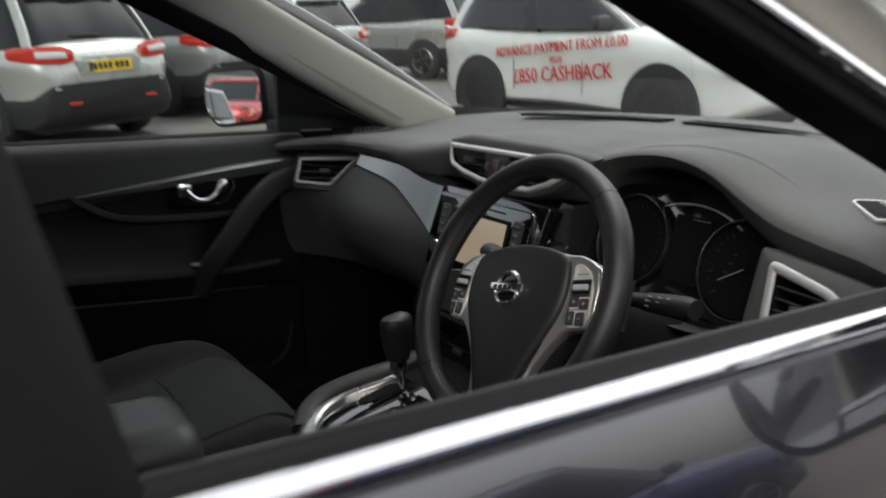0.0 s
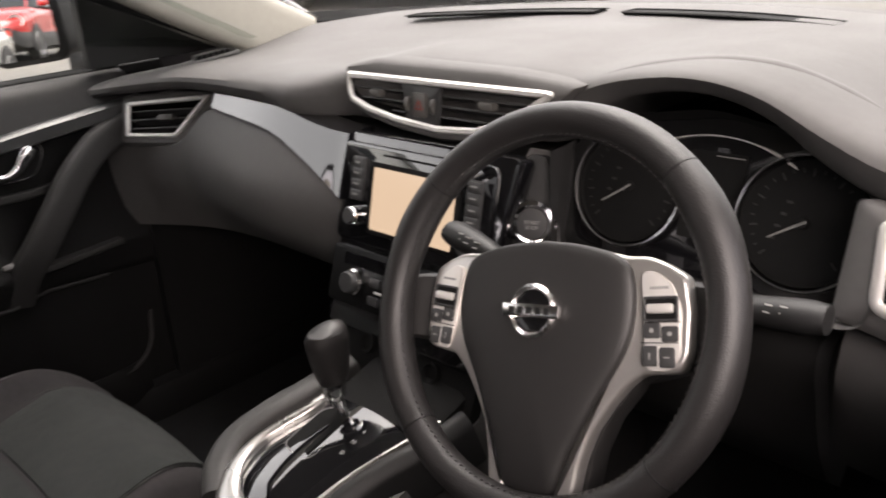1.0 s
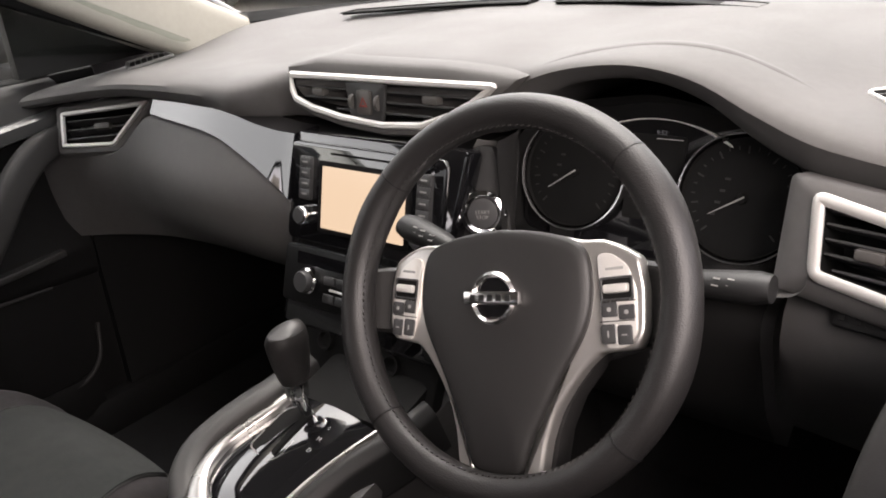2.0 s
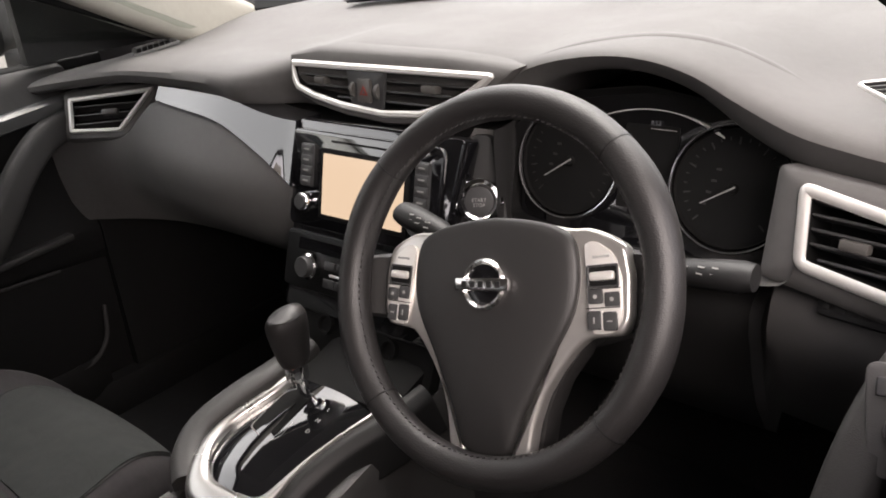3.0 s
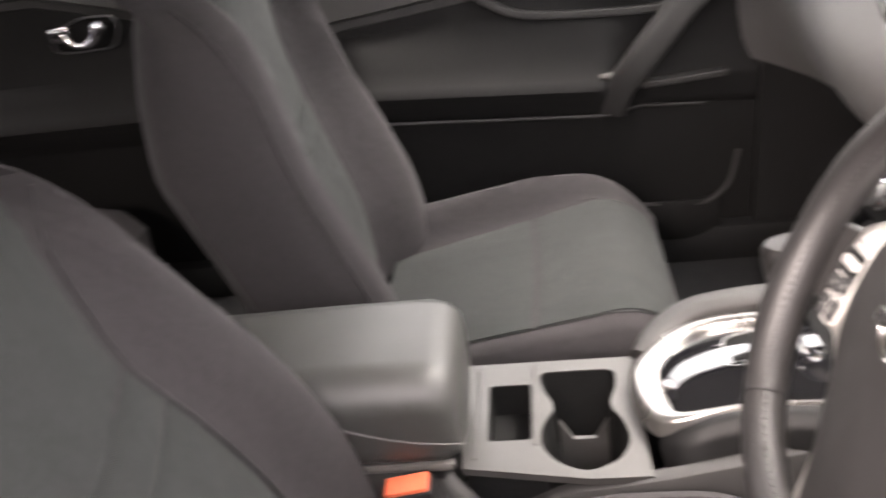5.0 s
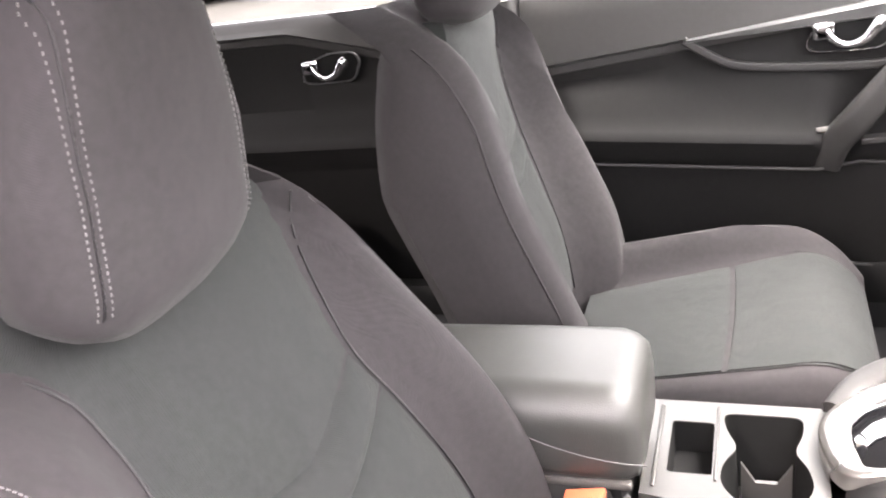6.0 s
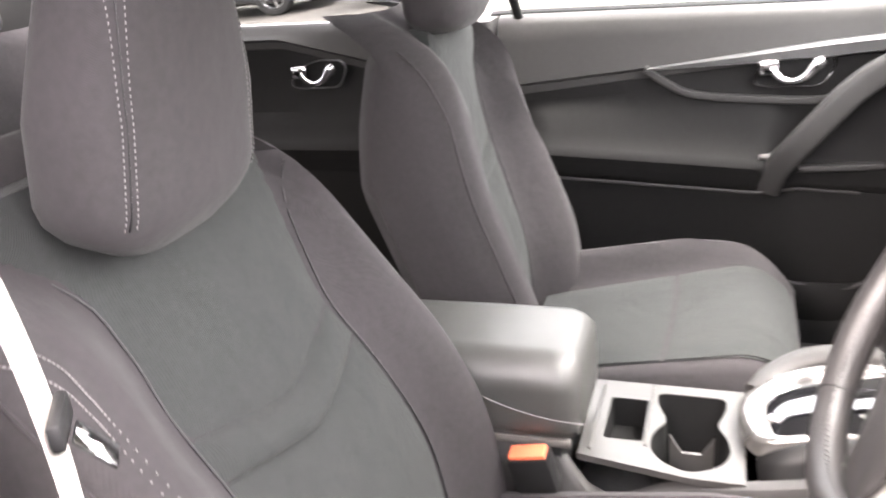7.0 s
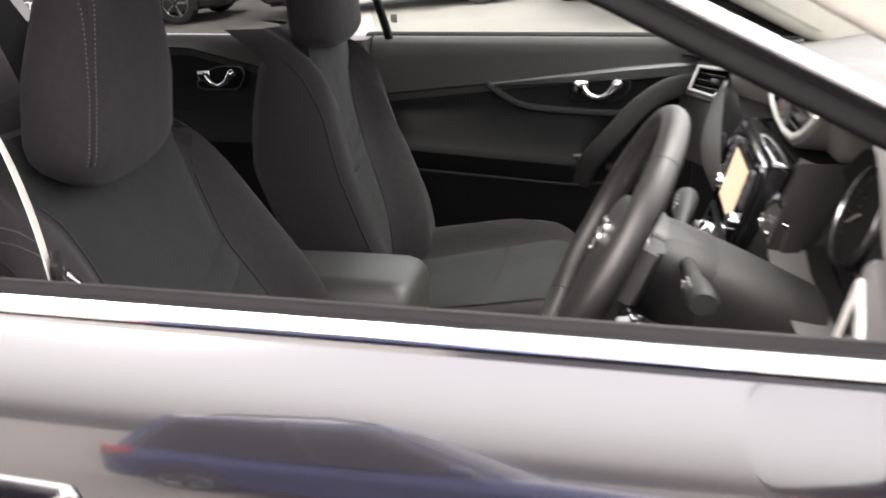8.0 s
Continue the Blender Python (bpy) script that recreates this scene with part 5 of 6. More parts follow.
# orange buckle beside the driver's seat
bk = thing("seat_buckle", "belt buckle with a bright orange release button", "seat belt buckle")
mbk = pose(.151, -.386, .640, 12, 8, 0)
part("buckle_body", box(.032, .058, .060, mbk, .006), HARD_BLACK, bk)
part("release_button", box(.024, .050, .008, mbk @ pose(0, 0, .031), .002), ORANGE, bk, "bright orange button")
part("buckle_stalk", box(.026, .012, .20, mbk @ pose(0, -.01, -.10), .003), HARD_BLACK, bk)


# ---- doors ----
def handle(parent, m, s=1.0, bright=True):
    """Chrome pull in a dark oval bowl; x runs along the door, y up, z into the cabin."""
    h = new("door_handle")
    h.parent = parent
    h["label"] = "chrome door release in a dark bowl"
    o = rounded([(-.082, -.030), (-.05, -.036), (.055, -.034), (.078, .012), (.066, .034), (.0, .036), (-.07, .012)], .02)
    o = [(x * s, y * s) for x, y in o]
    part("bowl_rim", ring_frame(o, [(x * .93, y * .90) for x, y in o], .004, m, .002), CHROME if bright else BUTTON_DARK, h)
    part("bowl", slab([(x * .93, y * .9) for x, y in o], .001, m @ pose(0, 0, .0)), DARK_HOLE, h)
    pts = curve([(-.048, .006, .010), (-.040, -.004, .014), (-.022, -.0175, .018), (0, -.019, .020), (.020, -.010, .021), (.036, .008, .021), (.050, .022, .019)], 5)
    wid = np.interp(np.linspace(0, 1, len(pts)), [0, .2, .45, .7, .9, 1], [.008, .006, .0045, .007, .0105, .0075])
    part("lever", sweep([tuple(m @ (p * s)) for p in pts], [(x * s, y * s) for x, y in circle(1, 12, .55, 1)], tuple(m.to_3x3() @ Vector((0, 1, 0))), scales=list(wid * 1.25)), CHROME, h, "curved chrome lever")
    part("lock_tab", box(.040 * s, .032 * s, .016 * s, m @ pose(-.050 * s, .006 * s, .010 * s, 0, 20, 0), .007, 3), CHROME, h)
    return h


def door_arm(y, ya, yb, front):
    """How far the armrest stands out, from 0 to 1, along the door."""
    t = (y - ya) / (yb - ya)
    k = max(0.0, min(1, (t - .03) / .10)) * max(0, min(1, ((.72 if front else 1.02) - t) / .10))
    return k * k * (3 - 2 * k)


def door_card(s, ya, yb, name, label, front):
    """Inner door skin lofted along y: rolled top, trim hollow, armrest, pocket."""
    d = thing(name, label, "car door", "doors")
    rings, caps = [], []
    X = lambda v: s * v
    for y in np.linspace(ya, yb, 44):
        t = (y - ya) / (yb - ya)
        arm = door_arm(y, ya, yb, front)
        dz = -.063 * (y + .286) if front else .022
        zc_ = min(1.07, .954 + .113 * (y + .594) if front else 1.016 - .24 * (y + .965))
        roll_ = [(.865, 1.075), (.850, 1.096), (.835, 1.100), (.814, 1.095), (.800, 1.082)]
        roll_ += [(.800 - .022 * k, 1.082 + (zc_ + .003 - 1.082) * k) for k in (.3, .6, .85, 1.0)] + [(.787, zc_ - .004), (.788, zc_ - .02)]
        caps.append([(X(a), y, z) for a, z in roll_ + [(.865, zc_ - .02)]])
        pr = [(.865, zc_ - .021), (.7885, zc_ - .021), (.790, .5 * (zc_ - .02 + .90)), (.788 - .022 * arm, .90), (.784 - .036 * arm, .868 + dz), (.777 - .043 * arm, .846 + dz), (.770 - .049 * arm, .830 + dz),
              (.765 - .055 * arm, .8195 + dz), (.761 - .060 * arm, .812 + dz), (.760 - .063 * arm, .803 + dz), (.761 - .058 * arm, .788 + dz), (.763 - .047 * arm, .766 + dz), (.765 - .045 * arm, .754 + dz),
              (.772 - .044 * arm, .747 + dz), (.772 - .042 * arm, .737 + dz), (.771 - .036 * arm, .70), (.772 - .020 * arm, .60), (.775, .45), (.86, .43)]
        rings.append([(X(a), y, z) for a, z in pr])
    part("door_skin", loft(rings), DOOR_TRIM, d, "black grained inner door panel")
    part("door_capping", loft(caps), CAPPING_AND_LIT, d, "soft dark grey capping below the window")
    # outer skin
    rings = []
    for y in np.linspace(ya - .02, yb + .06, 30):
        pr = [(.885, 1.096), (.8925, 1.0945), (.899, 1.078), (.914, 1.035), (.929, .990), (.936, .955), (.938, .91), (.932, .84), (.915, .76), (.908, .66), (.905, .52), (.88, .40), (.865, .42), (.868, 1.08)]
        rings.append([(X(a), y, z) for a, z in pr])
    part("outer_skin", loft(rings), PAINT_BLACK, d, "glossy black painted outer panel")
    return d


dp = door_card(-1, -.655, .235, "passenger_door", "black front passenger door with chrome handle, window up", True)
dd = door_card(1, -.655, .235, "driver_door", "glossy black driver's door with chrome strip, window wound down", True)
dr = door_card(-1, -1.62, -.80, "rear_door", "black rear passenger door with chrome handle", False)
dr2 = door_card(1, -1.62, -.80, "rear_door", "black rear door behind the driver", False)

mp_ = Matrix(((0, 0, 1, -.772), (1, 0, 0, -.040), (0, 1, 0, .978), (0, 0, 0, 1)))   # x along +y, z into the cabin
# trim insert along the passenger door: a glossy blade widening forward
for s, d in ((-1, dp), (1, dd)):
    ring = []
    for y in np.linspace(-.33, .235, 26):
        t = (y + .33) / .565
        zc_ = .983 + .055 * t
        hgt = .003 + .013 * min(1, t * 1.6)
        x0 = s * (.7745 - .012 * t)
        ring.append([(x0, y, zc_ - hgt), (x0 - s * .006, y, zc_ - hgt * .8), (x0 - s * .008, y, zc_ + hgt * .6), (x0, y, zc_ + hgt), (x0 + s * .02, y, zc_ + hgt), (x0 + s * .02, y, zc_ - hgt)])
    part("trim_blade", loft(ring), BLADE, d, "satin dark grey trim blade")
    # crease that drops from the blade's tail and runs under the handle
    line = curve([(s * .776, -.335, .985), (s * .772, -.29, .955), (s * .770, -.24, .932), (s * .768, -.15, .922), (s * .766, -.02, .917), (s * .764, .03, .92)], 5)
    # the lighter material holds the light that falls on this crease
    part("crease", sweep(line, rounded([(-.008, -.006), (.008, -.006), (.008, .006), (-.008, .006)], .004), (s, 0, 0)), CAPPING_AND_LIT, d)
    # pull that sweeps down from the blade to the armrest
    line = curve([(s * .765, .19, 1.000), (s * .735, .12, .985), (s * .715, .06, .945), (s * .705, .01, .89), (s * .706, -.035, .835), (s * .722, -.065, .79), (s * .745, -.08, .74)], 6)
    # pull coloured lighter than the panel for the light on it
    part("door_pull", sweep(line, rounded([(-.028, -.024), (.028, -.024), (.025, .018), (-.025, .018)], .015), (s, 0, 0)), CAPPING_AND_LIT, d, "slanting black door pull, its lit tone put into the colour")
    # window switch on the armrest
    part("window_switch", box(.016, .030, .010, pose(s * .716, -.085, .812, 4, s * 40, 0), .003), BUTTON, d, "small grey window switch")
    # pocket edge line, its highlight put in by the lighter material
    line = [(s * (.765 - .049 * door_arm(y, -.655, .235, True)), y, .747 - .063 * (y + .286)) for y in np.linspace(-.64, .10, 20)]
    part("pocket_edge", sweep(line, circle(.0035, 8), (s, 0, 0)), CAPPING_AND_LIT, d)
    # bin at the foot of the door with a rolled lip that climbs at its front end
    bin_ = [(.776, .436), (.738, .438), (.732, .46), (.731, .522), (.735, .529), (.742, .527), (.746, .50), (.776, .49)]
    part("door_bin", loft([[(s * (a + (.02 * max(0, (y - .08) / .06) if a < .77 else 0)), y, z) for a, z in bin_] for y in np.linspace(-.61, .135, 20)]), DOOR_TRIM, d, "black door bin")
    lip = curve([(s * .736, -.60, .531), (s * .736, -.30, .531), (s * .736, -.05, .528), (s * .737, .045, .519), (s * .741, .104, .522), (s * .752, .147, .553), (s * .766, .167, .617)], 5)
    part("bin_lip", sweep(lip, circle(.0045, 8), (s, 0, 0)), CAPPING_AND_LIT, d, "black lip of the door bin, its lit tone put into the colour")
    # short ledge ahead of the pull, its lit top put into the colour
    part("pull_ledge", sweep(curve([(s * .756, -.02, .779), (s * .757, .06, .783), (s * .764, .135, .786)], 4), rounded([(-.018, -.007), (.018, -.007), (.018, .006), (-.018, .006)], .004), (0, 0, 1)), CAPPING_AND_LIT, d)
    # rubber belt seal and frame
    part("belt_seal", sweep([(s * .864, y, 1.101 if s > 0 else 1.098) for y in np.linspace(-.68, .48 if s > 0 else .33, 12)], rounded([(-.028, -.014), (.016, -.014), (.014, .006), (.004, .009), (-.004, .004), (-.014, .009), (-.026, .004)] if s > 0 else [(-.016, -.014), (.028, -.014), (.026, .004), (.014, .009), (.004, .004), (-.004, .009), (-.014, .006)], .003), (0, 0, 1)), RUBBER, d, "black rubber window seal")
handle(dp, mp_)
md_ = Matrix(((0, 0, -1, .772), (-1, 0, 0, -.040), (0, 1, 0, .978), (0, 0, 0, 1)))
handle(dd, md_)
mr_ = Matrix(((0, 0, 1, -.772), (1, 0, 0, -1.090), (0, 1, 0, .990), (0, 0, 0, 1)))
handle(dr, mr_, .97, False)
# mirror-adjuster pod on the driver's door
pod_ = new("mirror_switch")
pod_.parent = dd
pod_["label"] = "round mirror adjuster and buttons on the door pull"
mm = plane_at((.728, .043, .966), (1, .2, 0), (0, .53, .83))
part("plate", slab(rounded([(-.03, .035), (.03, .03), (.028, -.05), (-.02, -.05)], .012), .006, mm @ pose(0, 0, -.002), .002), CORNER, pod_)
part("adjuster", lathe([(0, .010), (.010, .010), (.0125, .008), (.013, 0)], 24, mm @ pose(0, -.015, .004)), BUTTON_DARK, pod_)
for x in (-.012, .010):
    part("button", slab(rect(.017, .014, .002), .005, mm @ pose(x, .016, .004), .0015), BUTTON_DARK, pod_)
for a in (90, 210, 330):
    part("mark", slab(circle(.0012, 8), .0004, mm @ pose(.008 * math.cos(radians(a)), -.015 + .008 * math.sin(radians(a)), .0101)), LEGEND, pod_)

# chrome waist strip, outer handle and frame of the driver's door
for s, d in ((1, dd), (-1, dp)):
    if s > 0:
        ring = [[(s * a, y, z) for a, z in ((.8825, 1.106), (.8845, 1.1145), (.8870, 1.1150), (.8915, 1.1085), (.8925, 1.1025), (.884, 1.097))] for y in np.linspace(-.70, .46, 24)]
        part("waist_strip", loft(ring), CHROME, d, "bright chrome waist strip")
    # sloping front frame of the window, black inside with a bright outer edge
    a, b = (Vector((.783, .552, 1.100)), Vector((.650, -.265, 1.480))) if s > 0 else (Vector((-.783, .552, 1.115)), Vector((-.672, -.300, 1.490)))
    fr = [a.lerp(b, t) for t in np.linspace(-.02, 1.0, 10)]
    top = curve([tuple(b), (s * .648, -.42, 1.525), (s * .650, -.62, 1.530), (s * .652, -.68, 1.525)], 4)
    part("frame_strip", sweep(fr[:-1] + top, rounded(rect(.014, .040), .005), (s, 0, .3)), CHROME if s > 0 else PAINT_BLACK, d, "bright window frame strip")
    fi = [p + (Vector((-.010, -.010, -.018)) if s > 0 else Vector((.030, -.018, -.022))) for p in fr[:-1]] + [Vector(p) + (Vector((-.010, .0, -.020)) if s > 0 else Vector((.028, .0, -.022))) for p in top]
    part("frame_seal", sweep(fi, rounded(rect(.020, .024) if s > 0 else [(-.026, -.03), (.02, -.03), (.02, .022), (-.026, .022)], .007), (s, 0, .3)), RUBBER, d, "black window frame seal")
    # deep inner flange of the sloping frame
    if s > 0:
        wall = []
        for i, p in enumerate(fr + [Vector(q) for q in top[1:]]):
            k = min(1, i / 9)
            inw = Vector((-.88, .20, -.43)).lerp(Vector((-.94, -.34, .11)), max(0, min(1, (i - 8) / 3))).normalized()
            along = (b - a).normalized()
            nrm = along.cross(inw).normalized() * .008
            p0, p1 = p + inw * .006, p + inw * .088
            wall.append([tuple(v) for v in (p0 + nrm, p1 + nrm * .6, p1 - nrm * .6, p0 - nrm)])
        part("frame_flange", loft(wall), RUBBER, d, "black inner flange of the window frame")
    # rear upright of the window frame
    up = [Vector((s * (.822 - .20 * max(0, z - 1.11)), -.612 - .25 * (z - 1.10), z)) for z in np.linspace(1.06, 1.53, 8)]
    part("frame_post", sweep(up, rounded(rect(.095, .095) if s > 0 else rect(.018, .022), .02 if s > 0 else .008), (0, 1, 0)), RUBBER, d, "black window frame post")
m_oh = Matrix(((0, 0, 1, .925), (1, 0, 0, -.50), (0, 1, 0, .94), (0, 0, 0, 1)))
oh = new("outer_handle")
oh.parent = dd
oh["label"] = "glossy black outer door handle over a hollow"
part("cup", slab(rounded([(-.07, -.03), (.06, -.03), (.07, .0), (.06, .03), (-.07, .03)], .02), .002, m_oh), DARK_HOLE, oh)
part("grip", sweep([tuple(m_oh @ Vector(p)) for p in ((-.11, .004, .008), (-.09, .004, .028), (0, .004, .036), (.08, .004, .030), (.10, .004, .008))], rounded(rect(.022, .030), .008), tuple(m_oh.to_3x3() @ Vector((0, 1, 0)))), PAINT_BLACK, oh)
part("grip_strip", sweep([tuple(m_oh @ Vector(p)) for p in ((-.09, -.010, .036), (0, -.010, .046), (.08, -.010, .038))], rounded(rect(.006, .008), .002), tuple(m_oh.to_3x3() @ Vector((0, 1, 0)))), PAINT_BLACK, oh)

# side glass: passenger side up, driver's front down
for s, y0, y1, nm in ((-1, -.66, .45, "window_front"), (-1, -1.62, -.80, "window_rear"), (1, -1.62, -.80, "window_rear")):
    def top_z(y):
        return 1.50 if y < -.25 else max(1.12, 1.50 - (y + .25) * .52)
    gmat = TINTED if nm == "window_rear" else SIDE_GLASS
    bm = loft([[(s * (.858 - .20 * t), y, 1.10 + (top_z(y) - 1.10) * t) for y in np.linspace(y0, y1, 16)] for t in np.linspace(0, 1, 4)], False)
    g = tagged(part(nm, bm, gmat), "tinted rear side window glass" if nm == "window_rear" else "clear side window glass of the car", "window", kind="structure")
# etched glass mark near the corner of the front window
tagged(part("trim_glass_mark", slab(rect(.018, .022, .002), .0006, Matrix(((0, 0, 1, -.838), (1, 0, 0, -.60), (0, 1, 0, 1.145), (0, 0, 0, 1)))), LEGEND_DIM), "small etched mark on the window", "glass mark", kind="structure")

# black mirror triangles and door mirrors
for s in (-1, 1):
    y_s = .165 if s < 0 else .235
    tri_ = slab([(y_s, 1.11), (.52, 1.11), (y_s, 1.27)], .03, Matrix(((0, 0, s, s * .80), (1, 0, 0, 0), (0, 1, 0, 0), (0, 0, 0, 1))), .006)
    part("mirror_sail", tri_, HARD_BLACK, dp if s < 0 else dd, "black mirror sail panel")
    wm = thing("door_mirror", "black door mirror with clear glass", "door mirror", "door mirrors")
    mt = pose(1.125, .225, 1.105, 0, 0, -26) if s > 0 else pose(-1.050, .150, 1.182, 0, 0, 26)
    rings = []
    for y, g in ((-.005, .93), (.0, 1.0), (.04, 1.0), (.09, .90), (.125, .65), (.14, .30)):
        rings.append([tuple(mt @ Vector((s * x * g, y, z * g))) for x, z in rounded([(-.115, -.065), (.085, -.088), (.128, -.03), (.122, .075), (-.10, .088)], .04)])
    part("shell", loft(rings), HARD_BLACK, wm)
    mg_ = mt @ plane_at((0, -.008, 0), (1, 0, 0), (0, .02, 1))
    o = rounded([(s * -.100, -.055), (s * .076, -.076), (s * .114, -.028), (s * .108, .062), (s * -.088, .075)], .034)
    part("glass", slab(o, .002, mg_), MIRROR, wm, "mirror glass")
    part("mirror_foot", box(.12 if s < 0 else .20, .06, .045, pose(s * (.90 if s < 0 else .94), .22 + (.06 if s > 0 else 0), 1.105), .012), HARD_BLACK, wm)
# inside mirror
im = thing("rear_view_mirror", "black rear-view mirror on the windscreen", "mirror")
part("housing", box(.25, .03, .07, pose(-.01, .075, 1.425, -8, 0, 12), .014, 3), HARD_BLACK, im)
part("mirror_glass", slab(rect(.225, .052, .012), .001, plane_at((-.013, .059, 1.425), (.978, .2, 0), (0, .14, 1))), MIRROR, im)
part("stem", sweep([(-.01, .08, 1.45), (-.015, .07, 1.53)], circle(.012, 12), (1, 0, 0)), HARD_BLACK, im)
# sun visors
for s in (-1, 1):
    v = thing("sun_visor", "pale grey sun visor folded to the headliner", "sun visor", "sun visors")
    part("visor_pad", box(.42, .17, .02, pose(s * .34, -.06, 1.50, -14), .008), HEADLINER, v)

# driver's seat belt with its tongue
sbelt = thing("seat_belt", "pale grey seat belt hanging beside the driver's seat", "seat belt")
line = curve([(.665, -.74, 1.46), (.672, -.70, 1.36), (.676, -.648, 1.26), (.684, -.602, 1.16), (.690, -.578, 1.05), (.695, -.574, .92), (.695, -.59, .70), (.695, -.60, .42)], 5)
part("webbing", sweep(line, rect(.047, .0016), (.55, -.83, 0)), WEBBING, sbelt)
part("tongue_cap", box(.050, .010, .022, pose(.690, -.568, 1.052, 0, 0, 35), .004), HARD_BLACK, sbelt)
part("tongue", box(.026, .003, .034, pose(.688, -.545, 1.036, 40, 0, 35), .001), CHROME, sbelt, "bright metal belt tongue")
part("belt_anchor", box(.06, .03, .10, pose(.668, -.755, 1.45, 0, 0, 20), .01), PILLAR_TRIM, sbelt)


# ---- the forecourt outside ----
SLOPE = pose(0, 0, 0, 3.7, 1.6)          # the yard rises gently ahead of the car and levels out behind it
LEVEL_Y, FALL = -9.0, math.tan(radians(3.7))
behind = lambda x, y, turn: pose(x, y, (LEVEL_Y - y) * FALL, -3.7, 0, turn)


def asphalt():
    m = mat("worn_asphalt", (0.115, 0.108, 0.097), 0.8, var=0.35, scale=25, bump=0.6, bump_scale=60)
    n, l = m.node_tree.nodes, m.node_tree.links
    return m


ASPHALT = asphalt()
TYRE = mat("tyre_rubber", (0.018, 0.018, 0.018), 0.8, var=0.2, scale=40)
ALLOY = mat("alloy_rim", (0.45, 0.45, 0.46), 0.3, metal=1.0, var=0.1, scale=30)
CAR_GLASS = mat("dark_car_glass", (0.012, 0.015, 0.016), 0.08, var=0.1, scale=5, spec=0.3)
CLAD = mat("grey_black_cladding", (0.012, 0.012, 0.0125), 0.6, var=0.2, scale=20)
RED_LENS = mat("red_lamp_lens", (0.55, 0.025, 0.012), 0.12, var=0.15, scale=20, coat=1.0)
CLEAR_LENS = mat("clear_lamp_lens", (0.7, 0.7, 0.7), 0.1, var=0.1, scale=20, coat=1.0)
PLATE_Y = mat("yellow_plate", (0.85, 0.55, 0.03), 0.4, var=0.05)
# plate ink and small black parts; also colours the shade under each car
INK_AND_SHADE = mat("black_ink_and_shade", (0.015, 0.015, 0.015), 0.5, var=0.05)
SIGN_RED = mat("red_vinyl_lettering", (0.62, 0.03, 0.02), 0.4, var=0.05)


def paint(name, c, metal=0.35):
    return mat(name, c, 0.28, metal=metal, var=0.06, scale=8, coat=0.8)


SILVER = paint("silver_car_paint", (0.50, 0.50, 0.47), 0.5)
GREY_P = paint("grey_car_paint", (0.30, 0.31, 0.30), 0.5)
WHITE_P = paint("white_car_paint", (0.78, 0.79, 0.76), 0.0)
BLACK_P = paint("dark_car_paint", (0.012, 0.012, 0.014), 0.2)
BLUE_P = paint("blue_car_paint", (0.02, 0.035, 0.12), 0.4)
RED_P = paint("red_car_paint", (0.45, 0.015, 0.012), 0.1)

bm = bmesh.new()
bmesh.ops.create_grid(bm, x_segments=130, y_segments=130, size=260)
for v in bm.verts:
    r = math.hypot(v.co.x, v.co.y)
    v.co.z = 0.02 * noise.noise(v.co * 0.15) * min(1, r / 8)
bmesh.ops.transform(bm, matrix=SLOPE, verts=bm.verts)
for v in bm.verts:
    v.co.z += max(0, LEVEL_Y - v.co.y) * FALL
tagged(part("ground", bm, ASPHALT), "worn grey asphalt car yard", "ground", kind="structure")


def car_outline(x0, x1, w0, wm, w1, n=9):
    """Plan of a glasshouse: tail x0, nose x1, half widths at tail, middle and nose."""
    side = curve([(x0 + .02, 0, 0), (x0, w0 * .55, 0), (x0 + .10, w0, 0), (x0 + .35 * (x1 - x0), wm, 0), (x0 + .65 * (x1 - x0), wm * .99, 0), (x1 - .16, w1, 0), (x1 - .02, w1 * .5, 0), (x1, 0, 0)], 4)
    return [(p.x, p.y) for p in side] + [(p.x, -p.y) for p in side[::-1][1:-1]]


